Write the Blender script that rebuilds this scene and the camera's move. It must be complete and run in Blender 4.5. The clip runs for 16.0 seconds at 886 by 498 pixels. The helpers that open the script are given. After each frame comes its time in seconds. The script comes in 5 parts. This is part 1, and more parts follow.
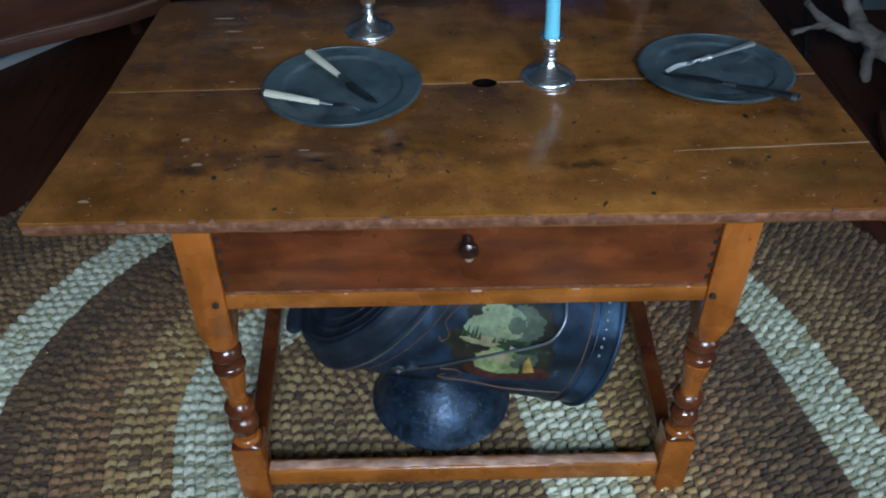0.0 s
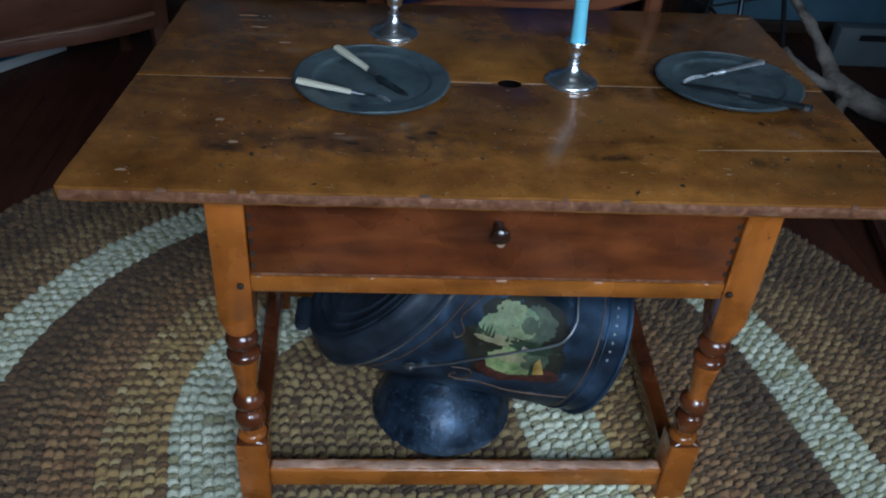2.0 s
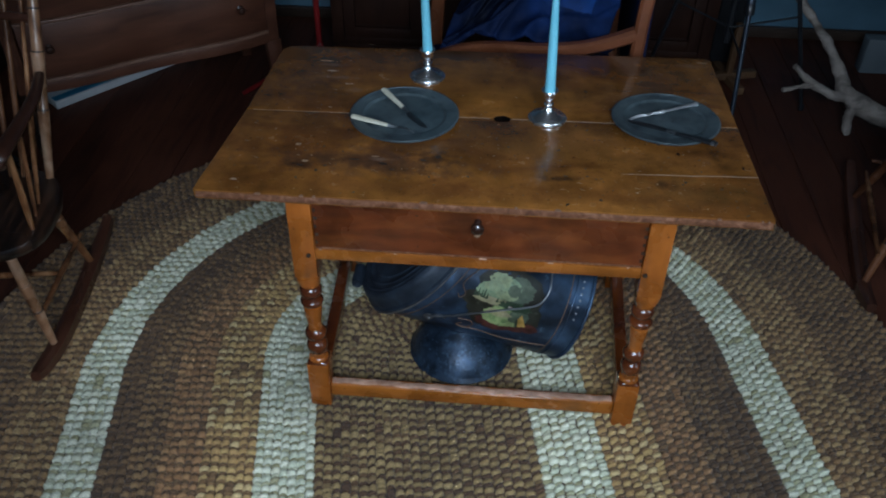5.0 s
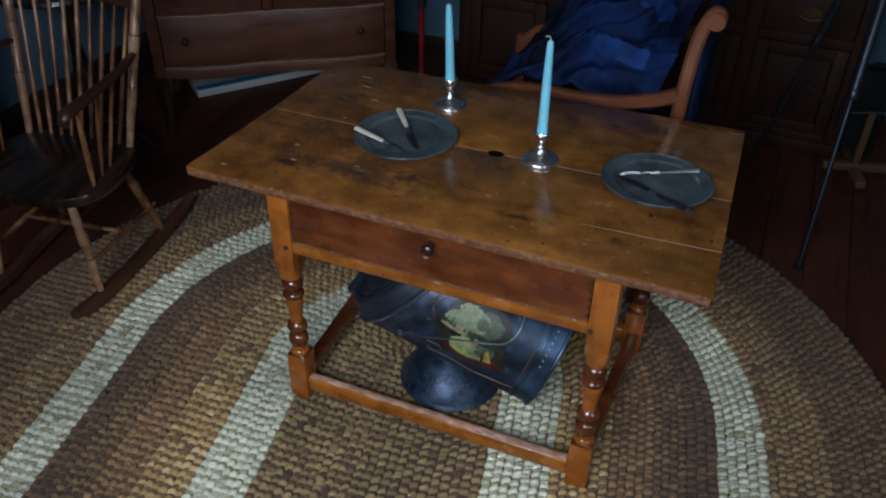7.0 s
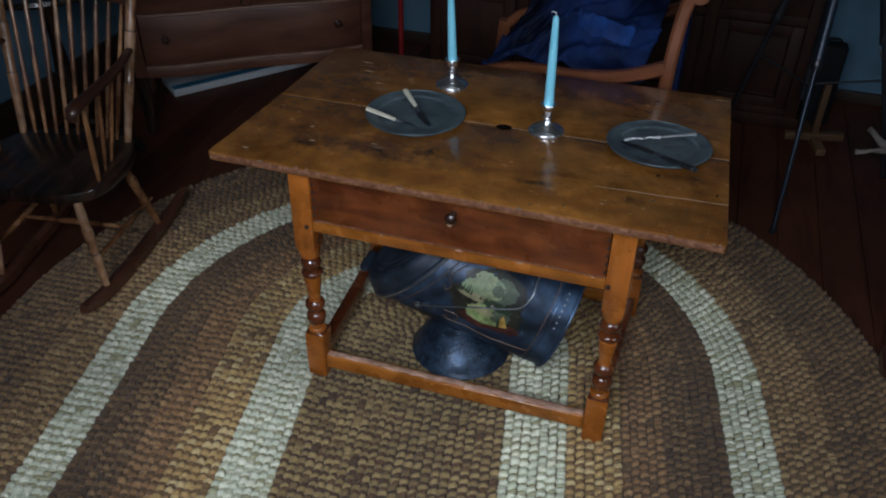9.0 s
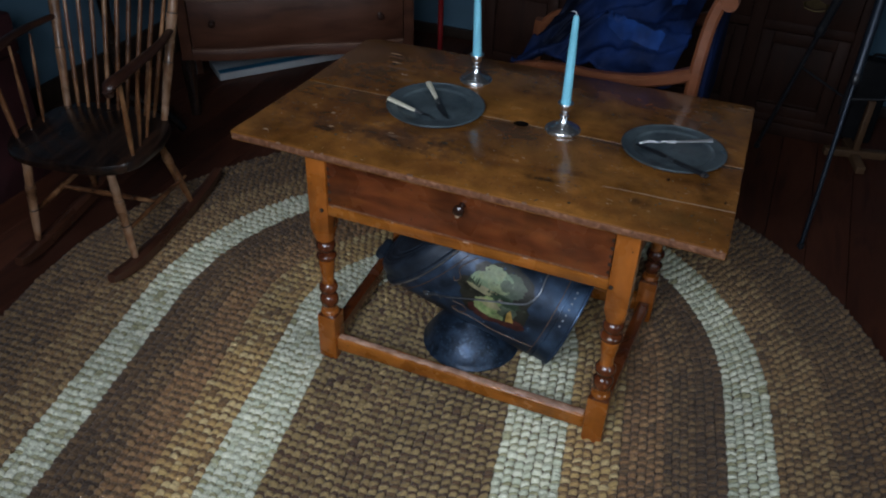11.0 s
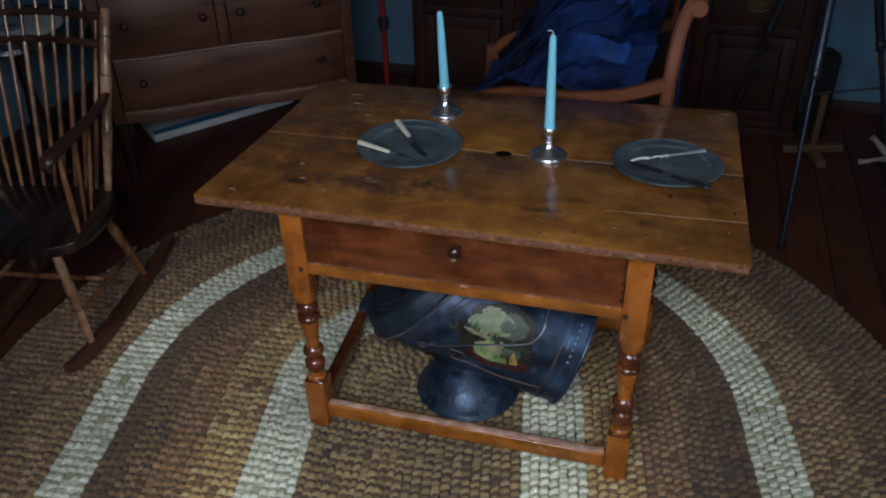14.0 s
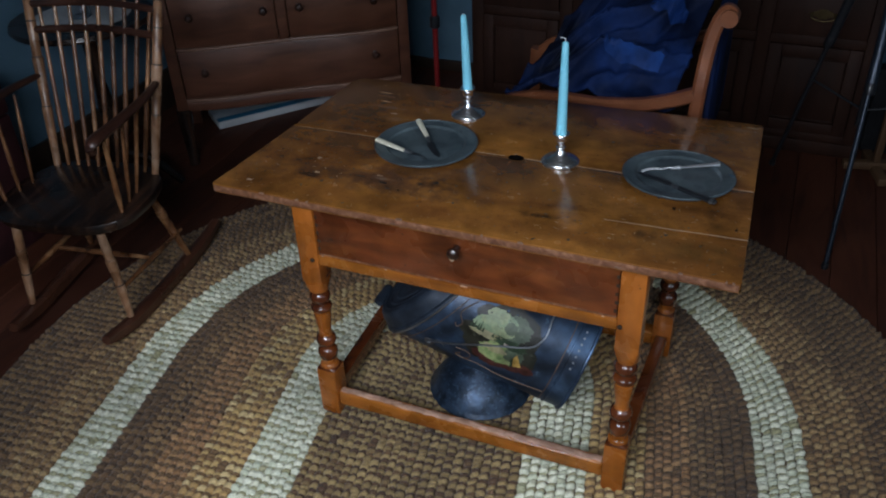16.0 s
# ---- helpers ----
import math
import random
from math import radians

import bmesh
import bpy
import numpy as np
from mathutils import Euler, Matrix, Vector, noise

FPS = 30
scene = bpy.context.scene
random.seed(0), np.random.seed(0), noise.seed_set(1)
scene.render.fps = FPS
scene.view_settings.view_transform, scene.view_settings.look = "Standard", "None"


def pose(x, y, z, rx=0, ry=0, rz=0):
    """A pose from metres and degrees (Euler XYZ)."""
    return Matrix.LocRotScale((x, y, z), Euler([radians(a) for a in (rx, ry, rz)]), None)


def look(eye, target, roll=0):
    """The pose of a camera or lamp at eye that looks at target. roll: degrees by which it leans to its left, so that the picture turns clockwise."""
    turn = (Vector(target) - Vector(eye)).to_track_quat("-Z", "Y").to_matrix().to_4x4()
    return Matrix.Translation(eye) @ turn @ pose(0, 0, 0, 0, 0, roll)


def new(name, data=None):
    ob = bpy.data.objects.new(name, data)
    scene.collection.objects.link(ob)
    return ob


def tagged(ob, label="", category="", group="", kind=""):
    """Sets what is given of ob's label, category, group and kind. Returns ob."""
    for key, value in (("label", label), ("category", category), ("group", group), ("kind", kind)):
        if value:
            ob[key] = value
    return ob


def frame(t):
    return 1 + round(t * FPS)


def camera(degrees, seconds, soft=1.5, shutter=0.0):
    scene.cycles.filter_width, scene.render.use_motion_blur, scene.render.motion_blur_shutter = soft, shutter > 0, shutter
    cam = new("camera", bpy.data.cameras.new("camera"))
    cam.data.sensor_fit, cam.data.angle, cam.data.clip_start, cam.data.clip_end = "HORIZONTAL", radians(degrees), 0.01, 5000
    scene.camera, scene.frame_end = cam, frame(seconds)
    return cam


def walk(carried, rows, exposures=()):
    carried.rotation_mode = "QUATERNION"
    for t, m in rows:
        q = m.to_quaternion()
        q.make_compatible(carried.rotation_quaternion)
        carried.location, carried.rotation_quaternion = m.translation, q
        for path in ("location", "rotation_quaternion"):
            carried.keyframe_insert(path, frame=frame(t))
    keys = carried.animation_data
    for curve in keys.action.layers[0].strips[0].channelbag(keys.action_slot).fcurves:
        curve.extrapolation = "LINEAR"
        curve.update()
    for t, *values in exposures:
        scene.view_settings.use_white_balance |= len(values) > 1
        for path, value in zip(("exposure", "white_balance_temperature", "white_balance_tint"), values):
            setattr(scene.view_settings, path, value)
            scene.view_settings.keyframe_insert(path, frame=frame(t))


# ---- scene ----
cam = camera(55.0, 16.0, soft=2.0)

PATH = [
    (0, (0.512, -0.826, 1.347), (0.539, 0.69, 0.042), -0.4),
    (0.5, (0.445, -0.911, 1.345), (0.577, 0.609, 0.052), 2.7),
    (1, (0.383, -0.934, 1.305), (0.538, 0.562, -0.015), 4.0),
    (1.5, (0.41, -0.876, 1.261), (0.551, 0.663, -0.008), 5.5),
    (2, (0.402, -0.894, 1.279), (0.546, 0.7, 0.08), 4.3),
    (2.5, (0.359, -1.024, 1.38), (0.514, 0.553, 0.16), 2.9),
    (3, (0.332, -1.088, 1.421), (0.545, 0.484, 0.203), 4.2),
    (3.5, (0.31, -1.195, 1.504), (0.519, 0.359, 0.263), 3.3),
    (4, (0.276, -1.353, 1.645), (0.525, 0.193, 0.401), 3.3),
    (4.2, (0.332, -1.361, 1.678), (0.509, 0.181, 0.416), 2.7),
    (6.3, (0.866, -1.198, 1.631), (0.455, 0.295, 0.366), 1.3),
    (6.5, (0.913, -1.193, 1.64), (0.437, 0.299, 0.395), 1.5),
    (7, (1.113, -1.259, 1.65), (0.512, 0.233, 0.461), 1.0),
    (7.5, (1.215, -1.322, 1.662), (0.581, 0.162, 0.481), -2.2),
    (8, (1.147, -1.353, 1.644), (0.514, 0.127, 0.457), -0.5),
    (8.5, (1.056, -1.383, 1.643), (0.493, 0.131, 0.464), 0.2),
    (9, (0.994, -1.425, 1.641), (0.517, 0.117, 0.459), 0.9),
    (9.5, (1.006, -1.436, 1.64), (0.513, 0.097, 0.454), 2.1),
    (10, (1.098, -1.414, 1.644), (0.516, 0.079, 0.447), 1.2),
    (10.2, (1.137, -1.426, 1.644), (0.518, 0.058, 0.454), 1.1),
    (12.3, (0.975, -1.417, 1.621), (0.495, 0.12, 0.434), 1.6),
    (12.5, (0.96, -1.37, 1.601), (0.512, 0.163, 0.399), 0.1),
    (13, (0.938, -1.325, 1.582), (0.53, 0.219, 0.378), -1.5),
    (13.5, (0.936, -1.339, 1.583), (0.526, 0.221, 0.401), -0.7),
    (14, (0.936, -1.347, 1.584), (0.474, 0.245, 0.465), -1.6),
    (14.5, (0.947, -1.35, 1.586), (0.44, 0.211, 0.443), -1.8),
    (15, (0.99, -1.337, 1.597), (0.393, 0.19, 0.453), -3.1),
    (15.5, (1.056, -1.323, 1.597), (0.41, 0.173, 0.438), -2.2),
    (16, (1.121, -1.308, 1.605), (0.459, 0.209, 0.483), -2.4),
]
EXPOSURES = [(0, 0.3, 5650, 5), (1.0, 0.2, 5650, 5), (2.0, 0.05, 5650, 5), (4.2, 0.0, 5650, 4), (6.3, -0.13, 6350, 13), (7.5, -0.04, 6350, 13), (9.0, -0.16, 6450, 13), (13.5, -0.19, 6450, 13), (15.0, 0.0, 6450, 13), (16, 0.03, 6450, 13)]
walk(cam, [(t, look(eye, target, roll)) for t, eye, target, roll in PATH], EXPOSURES)

# ---- light ----
world = bpy.data.worlds.new("sky")
scene.world = world
world.use_nodes = True
sky = world.node_tree.nodes.new("ShaderNodeTexSky")
sky.sky_type, sky.sun_disc = "NISHITA", False
sky.sun_elevation, sky.sun_rotation = radians(35), radians(150)
back = world.node_tree.nodes["Background"]
back.inputs["Strength"].default_value = 0.12
world.node_tree.links.new(sky.outputs["Color"], back.inputs["Color"])


def window_lamp(name, m, sx, sy, power, color):
    lamp = bpy.data.lights.new(name, "AREA")
    lamp.shape, lamp.size, lamp.size_y, lamp.energy, lamp.color = "RECTANGLE", sx, sy, power, color
    lamp.spread = radians(118)
    ob = new(name, lamp)
    ob.matrix_world = m
    return ob


SOUTH, EAST, WEST, NORTH, HIGH = -1.8, 2.85, -1.46, 2.32, 2.3
window_lamp("window_light", look((0.75, SOUTH + 0.03, 1.8), (0.6, -0.1, 0.3)), 1.2, 0.66, 22.8, (0.78, 0.88, 1.0))
window_lamp("second_window_light", look((EAST - 0.03, -1.1, 1.45), (0.7, 0.1, 0.2)), 0.9, 1.1, 4.0, (0.76, 0.9, 1.0))

# ---- materials ----


def nodes_of(name):
    m = bpy.data.materials.new(name)
    m.use_nodes = True
    return m, m.node_tree.nodes, m.node_tree.links, m.node_tree.nodes["Principled BSDF"]


def ramp(nodes, cols, low=0.3, high=0.7):
    r = nodes.new("ShaderNodeValToRGB")
    els = r.color_ramp.elements
    n = len(cols)
    while len(els) < n:
        els.new(0.5)
    for i, c in enumerate(cols):
        els[i].position = low + (high - low) * i / max(1, n - 1)
        els[i].color = (*c, 1)
    return r


def surface(name, cols, scale=12.0, stretch=(1, 1, 1), rough=0.5, metal=0.0, bump=0.15, fine=140.0, coat=0.0,
            blotch=0.35, blotch_scale=2.5, vary="", spots=None, rough_var=0.12, low=0.3, high=0.7, spec=0.5, sheen=0.0):
    """A procedural surface: grain in stretched noise, larger blotches, fine relief, and piece-to-piece change."""
    m, nodes, links, bsdf = nodes_of(name)
    tc = nodes.new("ShaderNodeTexCoord")
    mp = nodes.new("ShaderNodeMapping")
    mp.inputs["Scale"].default_value = stretch
    links.new(tc.outputs["Object"], mp.inputs["Vector"])
    n1 = nodes.new("ShaderNodeTexNoise")
    n1.inputs["Scale"].default_value, n1.inputs["Detail"].default_value = scale, 6
    n1.inputs["Distortion"].default_value = 0.6
    links.new(mp.outputs["Vector"], n1.inputs["Vector"])
    r = ramp(nodes, cols, low, high)
    links.new(n1.outputs["Fac"], r.inputs["Fac"])
    n2 = nodes.new("ShaderNodeTexNoise")
    n2.inputs["Scale"].default_value, n2.inputs["Detail"].default_value = blotch_scale, 3
    links.new(tc.outputs["Object"], n2.inputs["Vector"])
    br = ramp(nodes, [(1 - blotch,) * 3, (1 + 0.25 * blotch,) * 3], 0.32, 0.68)
    links.new(n2.outputs["Fac"], br.inputs["Fac"])
    mix = nodes.new("ShaderNodeMix")
    mix.data_type, mix.blend_type = "RGBA", "MULTIPLY"
    mix.inputs["Factor"].default_value = 1
    links.new(r.outputs["Color"], mix.inputs["A"])
    links.new(br.outputs["Color"], mix.inputs["B"])
    col = mix.outputs["Result"]
    if vary:
        if vary == "island":
            rnd = nodes.new("ShaderNodeNewGeometry").outputs["Random Per Island"]
        else:
            rnd = nodes.new("ShaderNodeObjectInfo").outputs["Random"]
        vr = ramp(nodes, [(0.7, 0.68, 0.66), (1.0, 1.0, 1.0), (1.2, 1.17, 1.1)], 0.0, 1.0)
        links.new(rnd, vr.inputs["Fac"])
        m2 = nodes.new("ShaderNodeMix")
        m2.data_type, m2.blend_type = "RGBA", "MULTIPLY"
        m2.inputs["Factor"].default_value = 1
        links.new(col, m2.inputs["A"])
        links.new(vr.outputs["Color"], m2.inputs["B"])
        col = m2.outputs["Result"]
    if spots:
        scol, sscale, sedge = spots
        n4 = nodes.new("ShaderNodeTexNoise")
        n4.inputs["Scale"].default_value, n4.inputs["Detail"].default_value = sscale, 4
        links.new(tc.outputs["Object"], n4.inputs["Vector"])
        sr = ramp(nodes, [(0, 0, 0), (1, 1, 1)], sedge, sedge + 0.06)
        links.new(n4.outputs["Fac"], sr.inputs["Fac"])
        m3 = nodes.new("ShaderNodeMix")
        m3.data_type = "RGBA"
        m3.inputs["B"].default_value = (*scol, 1)
        links.new(sr.outputs["Color"], m3.inputs["Factor"])
        links.new(col, m3.inputs["A"])
        col = m3.outputs["Result"]
    links.new(col, bsdf.inputs["Base Color"])
    n3 = nodes.new("ShaderNodeTexNoise")
    n3.inputs["Scale"].default_value, n3.inputs["Detail"].default_value = fine, 4
    links.new(mp.outputs["Vector"] if max(stretch) > 1 and fine < 100 else tc.outputs["Object"], n3.inputs["Vector"])
    bp = nodes.new("ShaderNodeBump")
    bp.inputs["Strength"].default_value, bp.inputs["Distance"].default_value = bump, 0.004
    links.new(n3.outputs["Fac"], bp.inputs["Height"])
    links.new(bp.outputs["Normal"], bsdf.inputs["Normal"])
    mr = nodes.new("ShaderNodeMapRange")
    mr.inputs["To Min"].default_value, mr.inputs["To Max"].default_value = max(0.03, rough - rough_var), min(1, rough + rough_var)
    mr.inputs["From Min"].default_value, mr.inputs["From Max"].default_value = 0.3, 0.7
    links.new(n2.outputs["Fac"], mr.inputs["Value"])
    links.new(mr.outputs["Result"], bsdf.inputs["Roughness"])
    bsdf.inputs["Metallic"].default_value = metal
    bsdf.inputs["Coat Weight"].default_value = coat
    bsdf.inputs["Coat Roughness"].default_value = 0.12
    bsdf.inputs["Specular IOR Level"].default_value = spec
    bsdf.inputs["Sheen Weight"].default_value = sheen
    return m


def island_mix(name, cols, rough=0.9, bump=0.95):
    """Woven cloth whose strands take one of several colours, strand by strand."""
    m, nodes, links, bsdf = nodes_of(name)
    geo = nodes.new("ShaderNodeNewGeometry")
    r = ramp(nodes, cols, 0.0, 0.92)
    r.color_ramp.interpolation = "CONSTANT"
    links.new(geo.outputs["Random Per Island"], r.inputs["Fac"])
    tc = nodes.new("ShaderNodeTexCoord")
    n1 = nodes.new("ShaderNodeTexNoise")
    n1.inputs["Scale"].default_value, n1.inputs["Detail"].default_value = 330, 4
    links.new(tc.outputs["Object"], n1.inputs["Vector"])
    n2 = nodes.new("ShaderNodeTexNoise")
    n2.inputs["Scale"].default_value, n2.inputs["Detail"].default_value = 2.0, 3
    links.new(tc.outputs["Object"], n2.inputs["Vector"])
    add = nodes.new("ShaderNodeMath")
    links.new(n1.outputs["Fac"], add.inputs[0])
    links.new(n2.outputs["Fac"], add.inputs[1])
    br = ramp(nodes, [(0.68,) * 3, (1.2,) * 3], 0.7, 1.02)
    half = nodes.new("ShaderNodeMath")
    half.operation = "MULTIPLY"
    half.inputs[1].default_value = 0.86
    links.new(add.outputs[0], half.inputs[0])
    links.new(half.outputs[0], br.inputs["Fac"])
    mix = nodes.new("ShaderNodeMix")
    mix.data_type, mix.blend_type = "RGBA", "MULTIPLY"
    mix.inputs["Factor"].default_value = 1
    links.new(r.outputs["Color"], mix.inputs["A"])
    links.new(br.outputs["Color"], mix.inputs["B"])
    links.new(mix.outputs["Result"], bsdf.inputs["Base Color"])
    bp = nodes.new("ShaderNodeBump")
    bp.inputs["Strength"].default_value, bp.inputs["Distance"].default_value = bump, 0.003
    links.new(n1.outputs["Fac"], bp.inputs["Height"])
    links.new(bp.outputs["Normal"], bsdf.inputs["Normal"])
    bsdf.inputs["Roughness"].default_value = rough
    bsdf.inputs["Sheen Weight"].default_value = 0.15
    return m




def ellipse_mask(nodes, links, vec, noise_out, centre, radii, edge=0.35, ragged=0.9):
    """One inside an uneven oval, nought outside."""
    sub = nodes.new("ShaderNodeVectorMath")
    sub.operation = "SUBTRACT"
    sub.inputs[1].default_value = (*centre, 0)
    links.new(vec, sub.inputs[0])
    div = nodes.new("ShaderNodeVectorMath")
    div.operation = "MULTIPLY"
    div.inputs[1].default_value = (1 / radii[0], 1 / radii[1], 0)
    links.new(sub.outputs[0], div.inputs[0])
    ln = nodes.new("ShaderNodeVectorMath")
    ln.operation = "LENGTH"
    links.new(div.outputs[0], ln.inputs[0])
    mul = nodes.new("ShaderNodeMath")
    mul.operation = "MULTIPLY_ADD"
    mul.inputs[1].default_value, mul.inputs[2].default_value = ragged * 2.2, -ragged * 1.1
    links.new(noise_out, mul.inputs[0])
    add = nodes.new("ShaderNodeMath")
    links.new(ln.outputs["Value"], add.inputs[0])
    links.new(mul.outputs[0], add.inputs[1])
    mr = nodes.new("ShaderNodeMapRange")
    mr.interpolation_type = "SMOOTHSTEP"
    mr.inputs["From Min"].default_value, mr.inputs["From Max"].default_value = 1 + edge, 1 - edge
    links.new(add.outputs[0], mr.inputs["Value"])
    return mr.outputs["Result"]


def over(nodes, links, below, above, mask, amount=1.0):
    """Lays one colour over another through a mask."""
    mul = nodes.new("ShaderNodeMath")
    mul.operation = "MULTIPLY"
    mul.inputs[1].default_value = amount
    links.new(mask, mul.inputs[0])
    mix = nodes.new("ShaderNodeMix")
    mix.data_type = "RGBA"
    links.new(mul.outputs[0], mix.inputs["Factor"])
    links.new(below, mix.inputs["A"])
    if isinstance(above, tuple):
        mix.inputs["B"].default_value = (*above, 1)
    else:
        links.new(above, mix.inputs["B"])
    return mix.outputs["Result"]


def noise_node(nodes, links, vec, scale, detail=5, distortion=0.0):
    n = nodes.new("ShaderNodeTexNoise")
    n.inputs["Scale"].default_value, n.inputs["Detail"].default_value, n.inputs["Distortion"].default_value = scale, detail, distortion
    links.new(vec, n.inputs["Vector"])
    return n.outputs["Fac"]


def stained(m, stains, scale=46):
    """Adds stains with shapes of their own to a material: (centre, radii, colour, strength)."""
    nodes, links = m.node_tree.nodes, m.node_tree.links
    bsdf = nodes["Principled BSDF"]
    vec = nodes.new("ShaderNodeTexCoord").outputs["Object"]
    ragged = noise_node(nodes, links, vec, scale, 6)
    col = bsdf.inputs["Base Color"].links[0].from_socket
    for centre, radii, colour, strength in stains:
        col = over(nodes, links, col, colour, ellipse_mask(nodes, links, vec, ragged, centre, radii, 0.9, 1.7), min(1.0, strength * 0.62))
    for nscale, cut, colour, strength in ((230, 0.62, (0.03, 0.013, 0.006), 0.3), (110, 0.66, (0.03, 0.013, 0.006), 0.6), (150, 0.685, (0.34, 0.24, 0.17), 0.4)):
        fleck = ramp(nodes, [(0, 0, 0), (1, 1, 1)], cut, cut + 0.05)
        links.new(noise_node(nodes, links, vec, nscale, 3), fleck.inputs["Fac"])
        col = over(nodes, links, col, colour, fleck.outputs["Color"], strength)
    links.new(col, bsdf.inputs["Base Color"])
    return m


TOP = surface("varnished_top", [(0.072, 0.0245, 0.0075), (0.192, 0.073, 0.0165), (0.295, 0.12, 0.0245), (0.143, 0.05, 0.013)], scale=4.2, stretch=(1.0, 2.4, 2.4),
              rough=0.21, bump=0.045, fine=170, coat=0.3, blotch=0.5, blotch_scale=14, spots=((0.03, 0.013, 0.006), 48, 0.715), low=0.24, high=0.76, rough_var=0.07)
GRIME, DUST = (0.024, 0.012, 0.008), (0.3, 0.2, 0.14)
SMOKE = (0.075, 0.043, 0.034)
stained(TOP, [((0.33, 0.13), (0.17, 0.035), SMOKE, 0.8), ((0.4, 0.2), (0.1, 0.03), SMOKE, 0.5), ((0.13, 0.5), (0.07, 0.1), SMOKE, 0.7), ((0.98, 0.08), (0.1, 0.04), (0.1, 0.06, 0.02), 0.6), ((0.55, 0.62), (0.35, 0.025), (0.07, 0.03, 0.014), 0.6),
              ((0.2, 0.22), (0.13, 0.06), (0.1, 0.034, 0.012), 0.6), ((0.62, 0.045), (0.5, 0.02), (0.1, 0.035, 0.012), 0.5),
              ((0.47, 0.155), (0.034, 0.016), GRIME, 1.0), ((0.33, 0.13), (0.12, 0.016), GRIME, 0.55), ((0.41, 0.105), (0.07, 0.012), GRIME, 0.6), ((0.19, 0.105), (0.03, 0.011), GRIME, 1.0),
              ((0.73, 0.105), (0.04, 0.007), GRIME, 1.2), ((0.93, 0.1), (0.016, 0.011), GRIME, 1.1), ((0.9, 0.58), (0.05, 0.02), GRIME, 0.7), ((0.3, 0.46), (0.09, 0.05), GRIME, 0.4), ((0.98, 0.19), (0.12, 0.03), GRIME, 0.5),
              ((0.21, 0.48), (0.04, 0.006), DUST, 0.5), ((0.17, 0.54), (0.03, 0.005), DUST, 0.5), ((0.25, 0.42), (0.02, 0.008), DUST, 0.4), ((0.36, 0.14), (0.02, 0.005), DUST, 0.5), ((1.05, 0.62), (0.03, 0.006), DUST, 0.5),
              ((0.6, 0.43), (0.2, 0.06), (0.2, 0.088, 0.017), 0.5), ((0.72, 0.22), (0.12, 0.05), (0.23, 0.1, 0.018), 0.5)])
EDGE = surface("worn_edge", [(0.085, 0.03, 0.014), (0.16, 0.066, 0.034), (0.27, 0.13, 0.075)], scale=60, rough=0.6, bump=0.3, blotch=0.12, blotch_scale=20, spec=0.3)
MAPLE = surface("amber_maple", [(0.22, 0.058, 0.0085), (0.37, 0.108, 0.0145), (0.29, 0.079, 0.011)], scale=3, stretch=(6, 6, 1.0), rough=0.28, bump=0.07, coat=0.3, blotch=0.35, blotch_scale=13, spots=((0.07, 0.02, 0.006), 55, 0.7))
TURNED = surface("red_brown_turning", [(0.045, 0.011, 0.005), (0.115, 0.029, 0.008), (0.18, 0.046, 0.011)], scale=9, rough=0.2, bump=0.05, coat=0.5, blotch=0.35, blotch_scale=14)
RIDGE = surface("foot_worn_wood", [(0.36, 0.17, 0.1), (0.58, 0.36, 0.26), (0.47, 0.25, 0.16)], scale=9, stretch=(1, 6, 6), rough=0.26, bump=0.08, blotch=0.5, blotch_scale=22, coat=0.15)
MAPLE_X = surface("amber_maple_rail", [(0.23, 0.066, 0.009), (0.38, 0.123, 0.017), (0.3, 0.09, 0.012)], scale=3, stretch=(1.0, 6, 6), rough=0.28, bump=0.07, coat=0.3, blotch=0.4, blotch_scale=13, spots=((0.1, 0.03, 0.008), 90, 0.7))
DRAWER = surface("red_pine", [(0.1, 0.024, 0.008), (0.16, 0.038, 0.0105), (0.23, 0.062, 0.0145)], scale=7, stretch=(1.2, 4.5, 4.5), rough=0.3, bump=0.16, fine=120, coat=0.15, blotch=0.6, blotch_scale=7, spots=((0.035, 0.012, 0.008), 70, 0.69))
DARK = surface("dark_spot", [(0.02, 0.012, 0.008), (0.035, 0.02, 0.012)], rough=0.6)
HOLE_SHADE = surface("hole_shade_black", [(0.003, 0.002, 0.002), (0.006, 0.004, 0.003)], rough=0.95, spec=0.05)
PALE = surface("pale_filler", [(0.33, 0.2, 0.11), (0.48, 0.33, 0.21)], scale=60, rough=0.7, bump=0.3)
PEWTER = surface("dark_pewter", [(0.062, 0.09, 0.105), (0.115, 0.152, 0.168), (0.085, 0.118, 0.13)], scale=22, rough=0.44, metal=0.4, bump=0.1, fine=70, blotch=0.45, blotch_scale=11, spots=((0.04, 0.055, 0.065), 90, 0.66))
DARKSTEEL = surface("blackened_steel", [(0.03, 0.034, 0.04), (0.055, 0.062, 0.07)], scale=40, rough=0.38, metal=0.6, bump=0.08)
SILVER = surface("silver", [(0.9, 0.91, 0.93), (0.97, 0.975, 0.985)], scale=20, rough=0.26, metal=0.98, bump=0.02, blotch=0.08, rough_var=0.05)
SATIN = surface("satin_silver", [(0.8, 0.81, 0.83), (0.9, 0.91, 0.93)], scale=30, rough=0.4, metal=0.85, bump=0.03, blotch=0.1)
STEEL = surface("old_steel", [(0.17, 0.18, 0.2), (0.3, 0.32, 0.34)], scale=40, rough=0.4, metal=0.9, bump=0.08)
IVORY = surface("ivory", [(0.66, 0.62, 0.47), (0.76, 0.72, 0.58)], scale=25, rough=0.4, bump=0.05, blotch=0.15)
